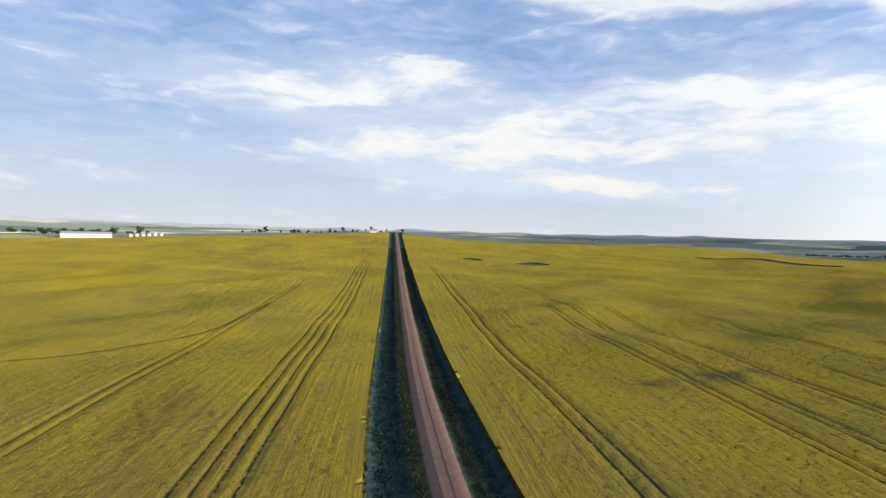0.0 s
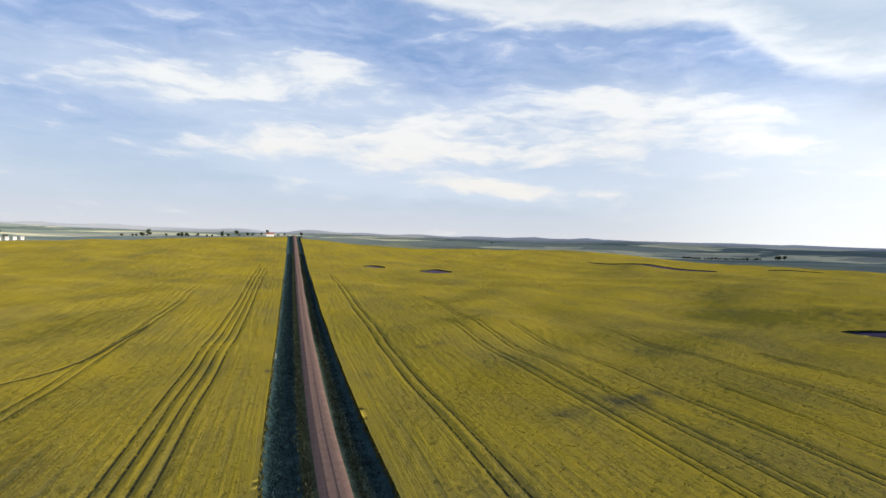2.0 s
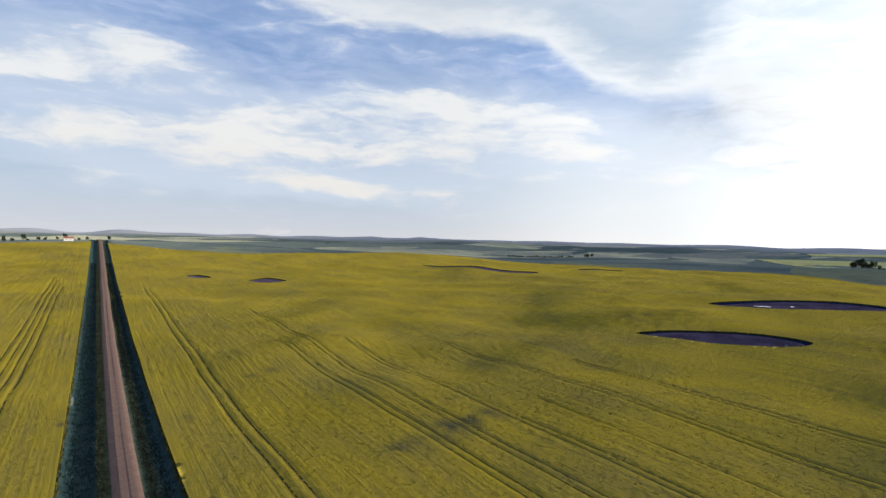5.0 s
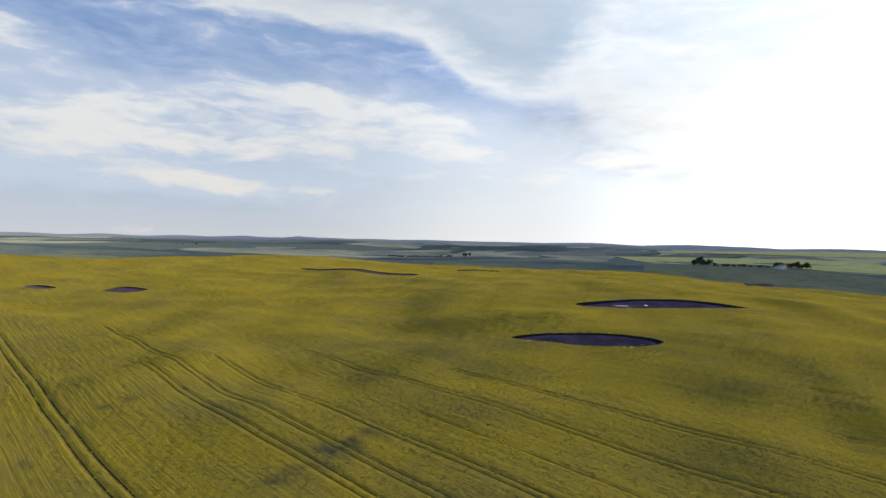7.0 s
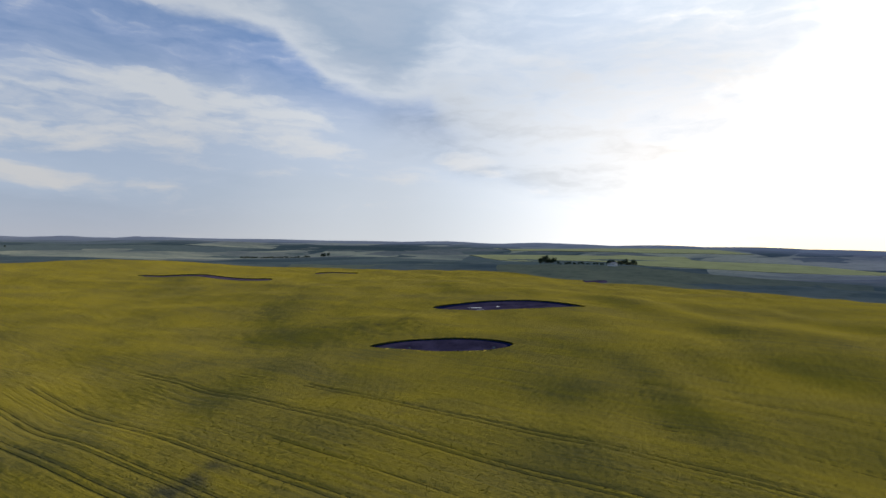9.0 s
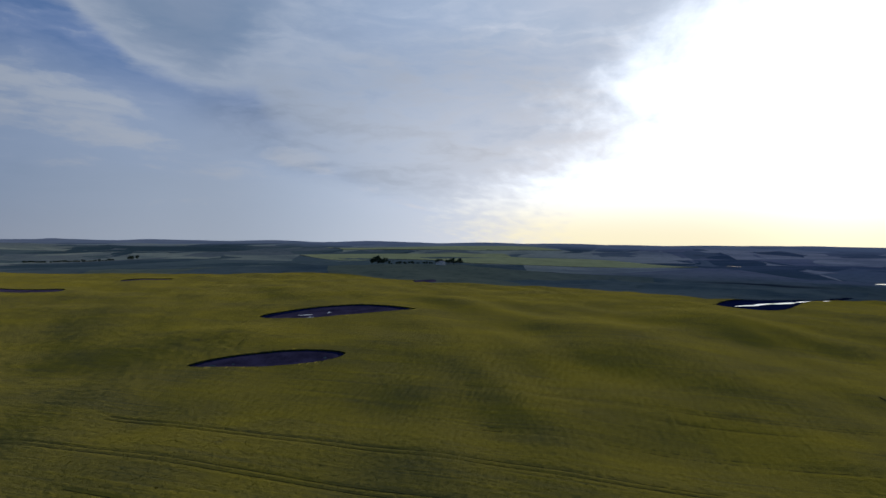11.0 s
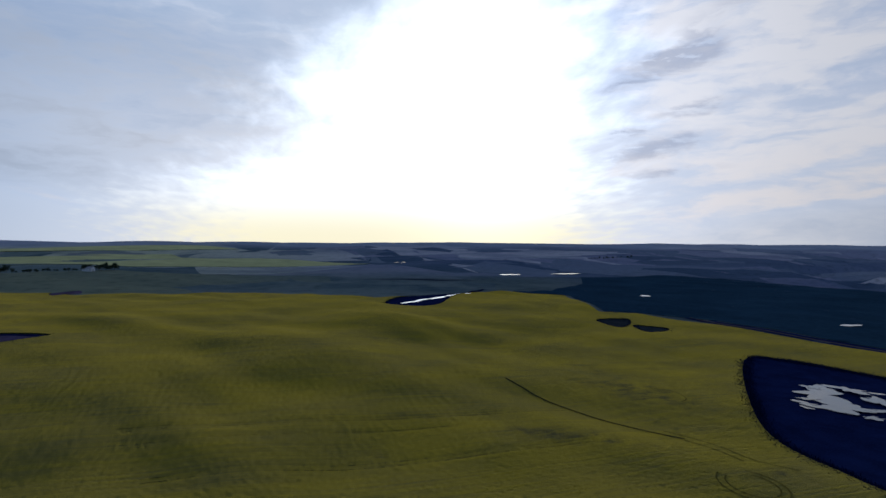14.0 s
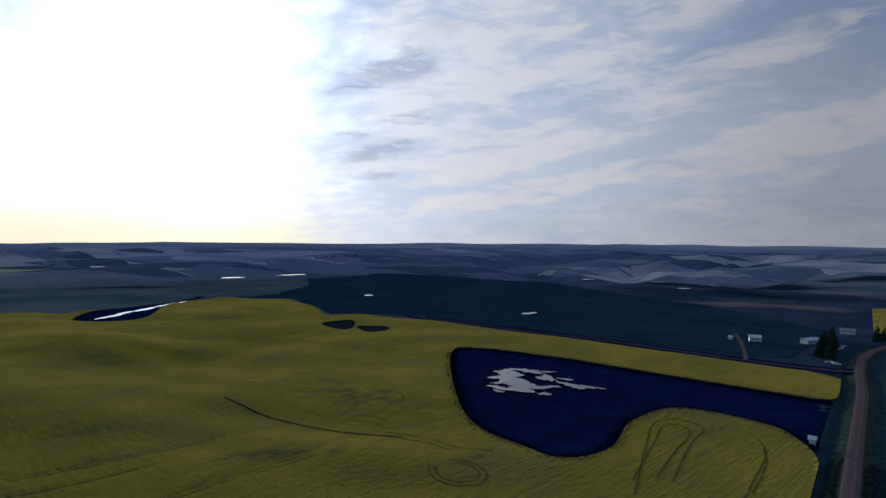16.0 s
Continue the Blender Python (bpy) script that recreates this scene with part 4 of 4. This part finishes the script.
def spruce(seed, tall, wide, label):
    rng = np.random.default_rng(seed)
    tree = tagged(new("spruce"), label, "tree", "farmyard spruces")
    bm = bmesh.new()
    limb(bm, (0, 0, -0.5), (0, 0, tall * 0.97), 0.24, 0.03)
    part("trunk", bm, BARK, tree)
    bm = bmesh.new()
    for k in range(17):
        f = k / 17
        z, r = tall * (0.08 + 0.88 * f), wide * (1 - f) ** 0.85 + 0.15
        for j in range(int(7 + 9 * (1 - f))):
            t = rng.random() * 6.3
            reach = r * (0.75 + 0.4 * rng.random())
            tip = Vector((math.cos(t) * reach, math.sin(t) * reach, z - 0.28 * reach))
            side = Vector((-math.sin(t), math.cos(t), 0)) * 0.28 * reach
            root = Vector((0, 0, z + 0.25))
            mid = root.lerp(tip, 0.6) + Vector((0, 0, 0.12 * reach))
            v = [bm.verts.new(p) for p in (root, mid + side, tip, mid - side, mid - Vector((0, 0, 0.3 * reach)))]
            for f3 in ((0, 1, 3), (1, 2, 3), (0, 4, 1), (1, 4, 2), (2, 4, 3), (3, 4, 0)):
                bm.faces.new([v[i] for i in f3])
    part("crown", bm, NEEDLE, tree)
    return tree


def stand(ob, x, y, turn=0.0, size=1.0, sink=0.0):
    z = float(ground_height(np.array([x], float), np.array([y], float))[0])
    ob.matrix_basis = pose(x, y, z - sink, 0, 0, turn) @ Matrix.Diagonal((size, size, size, 1))
    return ob


def stand_copy(ob, x, y, turn=0.0, size=1.0, sink=0.0):
    z = float(ground_height(np.array([x], float), np.array([y], float))[0])
    made = copy_thing(ob, pose(x, y, z - sink, 0, 0, turn))
    made.scale = (size, size, size)
    return made


KINDS = [poplar(1, 11, 4.2, "round dark green poplar in a farm shelterbelt"), poplar(2, 13, 3.6, "tall dark green poplar in a farm shelterbelt"),
         poplar(3, 7, 3.8, "low spreading willow in a hedgerow")]
ROUND = [(-527, 925), (-478, 950), (-447, 963), (-436, 972), (-428, 970), (-420, 975), (-413, 976), (-405, 985), (-258, 1160), (-232, 1165), (-164, 1178),
         (-95, 1174), (-54, 1178), (-10, 1180), (1096, 460), (1100, 453), (1104, 445), (1137, 340), (1143, 321), (1150, 292)]
TALL = [(-253, 1161), (-204, 1170), (-188, 1173), (-137, 1180), (-75, 1175), (-31, 1178), (-44, 1180), (1098, 456), (1102, 449), (1146, 309), (1148, 300),
        (1440, 1406), (1436, 1410)]
HEDGE = [(-535, 925), (-520, 930), (-470, 955), (-460, 958), (-84, 1174), (-64, 1176), (-20, 1178), (16, 1215), (20, 1217), (815, 2485), (850, 2470), (896, 2457)]
HEDGE += [(1239 + 165 * k / 80, 1587 - 145 * k / 80) for k in range(81)]
HEDGE += [(2033 + 40 * k / 15, -1187 - 230 * k / 15) for k in range(16)]
HEDGE += [(-640 + 150 * k / 20, 1010 + 30 * k / 20) for k in range(21)]
HEDGE += [(-300 + 210 * k / 20 + 13 * math.sin(0.9 * k), 1150 + 24 * k / 20) for k in range(21)]
ROUND += [(1092 + 2.5 * k, 468 - 4.5 * k) for k in range(8)] + [(1138 + 1.6 * k, 338 - 5.5 * k) for k in range(9)] + [(1433 + 4 * k, 1412 - 4 * k) for k in range(4)]
r = np.random.default_rng(8)
for kind, places in zip(KINDS, (ROUND, TALL, HEDGE)):
    stand(kind, *places[0], 0, 1.0)
    for x, y in places[1:]:
        away = np.hypot(x, y) > 1350
        wide = 6.0 if away or y > 1100 else 2.5
        size = 0.45 + 0.75 * r.random() ** 2 + (0.1 if away else 0.25)
        stand_copy(kind, x + r.normal(0, wide), y + r.normal(0, 2.5), r.random() * 360, size * (0.7 if y > 1100 and not away else 0.75 if y > 1420 else 1.0))

for k in range(16):
    stand_copy(KINDS[2], 1107 + 1.8 * k + r.normal(0, 2), 432 - 5.6 * k + r.normal(0, 2), r.random() * 360, 0.45 + 0.35 * r.random())
FIR = spruce(4, 17, 4.2, "dark narrow spruce in a farmyard windbreak row")
ROW = [(120, -478), (122, -490), (124, -502), (127, -515), (129, -529), (132, -543), (135, -558), (138, -574), (127, -486), (131, -508), (136, -536), (113, -610), (108, -618), (101, -628)]
stand(FIR, *ROW[0])
for x, y in ROW[1:]:
    stand_copy(FIR, x + r.normal(0, 0.6), y + r.normal(0, 0.6), r.random() * 360, 0.85 + 0.35 * r.random())


# ---- buildings ----
def slab(bm, x0, x1, y0, y1, z0, z1):
    v = [bm.verts.new(p) for p in ((x0, y0, z0), (x1, y0, z0), (x1, y1, z0), (x0, y1, z0), (x0, y0, z1), (x1, y0, z1), (x1, y1, z1), (x0, y1, z1))]
    for f in ((3, 2, 1, 0), (4, 5, 6, 7), (0, 1, 5, 4), (1, 2, 6, 5), (2, 3, 7, 6), (3, 0, 4, 7)):
        bm.faces.new([v[i] for i in f])


def building(name, long, wide, wall, rise, label, category, windows=3, roof_mat=None, wall_mat=None):
    """A gabled farm building, its long side along x."""
    top = tagged(new(name), label, category)
    h, w = long / 2, wide / 2
    bm = bmesh.new()
    v = [bm.verts.new(p) for p in ((-h, -w, -1), (h, -w, -1), (h, w, -1), (-h, w, -1), (-h, -w, wall), (h, -w, wall), (h, w, wall), (-h, w, wall), (-h, 0, wall + rise), (h, 0, wall + rise))]
    for f in ((0, 1, 5, 4), (2, 3, 7, 6), (1, 2, 6, 9, 5), (3, 0, 4, 8, 7)):
        bm.faces.new([v[i] for i in f])
    part("wall", bm, wall_mat or WHITE, top)
    bm = bmesh.new()
    e = 0.5
    for s in (-1, 1):
        p = [(-h - e, 0, wall + rise + 0.05), (h + e, 0, wall + rise + 0.05), (h + e, s * (w + e), wall - e * rise / w + 0.05), (-h - e, s * (w + e), wall - e * rise / w + 0.05)]
        lowv, hiv = [bm.verts.new(q) for q in p], [bm.verts.new((q[0], q[1], q[2] + 0.2)) for q in p]
        bm.faces.new(lowv)
        bm.faces.new(hiv)
        for i in range(4):
            bm.faces.new((lowv[i], lowv[(i + 1) % 4], hiv[(i + 1) % 4], hiv[i]))
    part("roof", bm, roof_mat or ROOF, top)
    for k in range(windows):
        x = -h + long * (k + 0.7) / (windows + 0.4)
        for s in (-1, 1):
            bm = bmesh.new()
            slab(bm, x - 0.6, x + 0.6, s * w - 0.06, s * w + 0.06, wall * 0.45, wall * 0.45 + 1.1)
            pane = part("window", bm, GLASS, top)
            bm = bmesh.new()
            for x0, x1, z0, z1 in ((-0.7, -0.58, -0.08, 1.18), (0.58, 0.7, -0.08, 1.18), (-0.58, 0.58, -0.08, 0.04), (-0.58, 0.58, 1.06, 1.18)):
                slab(bm, x + x0, x + x1, s * w - 0.09, s * w + 0.09, wall * 0.45 + z0, wall * 0.45 + z1)
            part("frame", bm, WHITE, pane, "white window frame")
    bm = bmesh.new()
    slab(bm, -h - 0.06, -h + 0.06, -1.4, 1.4, 0, min(wall - 0.3, 3.0))
    part("door", bm, ROOF, top)
    return top


stand(building("barn", 66, 14, 6.0, 3.2, "long white livestock barn with a grey roof", "barn", 9), -462, 905, 27)
bin_ = building("granary", 4.0, 4.0, 3.8, 1.4, "small white granary standing in a row", "granary", 1)
stand(bin_, -411, 936, 20)
for k in range(1, 6):
    stand_copy(bin_, -411 + 8 * k, 936 + 3.2 * k, 20 + 3 * k)
tagged(bin_, group="row of granaries")
stand(building("farmhouse", 14, 9, 4.2, 2.6, "farmhouse with a rust-red roof among shelterbelt trees", "house", 2, plain("red_roof", (0.30, 0.12, 0.09), 0.7)), -38, 1170, 5)
stand(building("farmhouse", 16, 10, 5.0, 3.0, "pale farmhouse between dark shelterbelt trees", "house", 3), 1134, 330, 70)
stand(building("shed", 9, 7, 3.8, 1.8, "white farm shed beside a dirt driveway", "shed", 2, WHITE), 184, -522, 25)
stand(building("hut", 2.4, 2.4, 3.2, 0.9, "small white pump hut beside the slough", "hut", 0, WHITE), 80.5, -268, 10)
stand(building("machine_shed", 15, 7, 3.4, 1.5, "long pale machine shed beside the spruce row", "shed", 3, WHITE), 148, -545, 66)
stand(building("cabin", 12, 8, 3.2, 1.8, "low grey-roofed bungalow beyond the spruces", "house", 2), 140, -640, 10)
stand(building("hut", 3, 3, 2.6, 1.0, "small pale hut at the end of a driveway", "hut", 0, WHITE), 201, -514, 0)
stand(building("hut", 9, 7, 5, 2, "small pale building far across the green fields", "hut", 0, WHITE), 337, 1477, 0)
stand(building("hut", 5, 4, 3, 1.4, "small pale building at the far canola edge", "hut", 0, WHITE), 613, 1163, 0)


def car(label):
    """A small pickup, nose along x."""
    top = tagged(new("pickup_truck"), label, "vehicle", "parked vehicles")
    bm = bmesh.new()
    slab(bm, -2.6, 2.6, -0.9, 0.9, 0.45, 1.0)
    slab(bm, -2.6, -2.45, -0.9, 0.9, 1.0, 1.35)
    slab(bm, -2.45, -0.4, 0.78, 0.9, 1.0, 1.35)
    slab(bm, -2.45, -0.4, -0.9, -0.78, 1.0, 1.35)
    bmesh.ops.bevel(bm, geom=bm.edges[:], offset=0.05, segments=1, affect="EDGES")
    part("body", bm, CAR_PAINT, top)
    bm = bmesh.new()
    v = [bm.verts.new(p) for p in ((-0.4, -0.85, 1.0), (1.5, -0.85, 1.0), (1.5, 0.85, 1.0), (-0.4, 0.85, 1.0), (-0.2, -0.72, 1.75), (0.8, -0.72, 1.75), (0.8, 0.72, 1.75), (-0.2, 0.72, 1.75))]
    for f in ((0, 1, 5, 4), (1, 2, 6, 5), (2, 3, 7, 6), (3, 0, 4, 7)):
        bm.faces.new([v[i] for i in f])
    cab = part("cab", bm, GLASS, top, "dark glazed cab")
    bm = bmesh.new()
    slab(bm, -0.22, 0.82, -0.74, 0.74, 1.75, 1.82)
    part("cab_roof", bm, CAR_PAINT, cab)
    for x in (-1.6, 1.6):
        for y in (-0.82, 0.82):
            bm = bmesh.new()
            bmesh.ops.create_cone(bm, cap_ends=True, segments=14, radius1=0.38, radius2=0.38, depth=0.24, matrix=pose(x, y, 0.38, 90, 0, 0))
            wheel = part("wheel", bm, TYRE, top)
            bm = bmesh.new()
            bmesh.ops.create_cone(bm, cap_ends=True, segments=12, radius1=0.2, radius2=0.2, depth=0.27, matrix=pose(x, y, 0.38, 90, 0, 0))
            part("rim", bm, ROOF, wheel, "grey steel rim")
    return top


TRUCK = stand(car("white pickup truck parked in the farmyard"), 117, -466, 20)
for x, y, turn in ((112, -462, 200), (123, -528, 75), (124, -541, 80), (190, -530, 130)):
    stand_copy(TRUCK, x, y, turn)
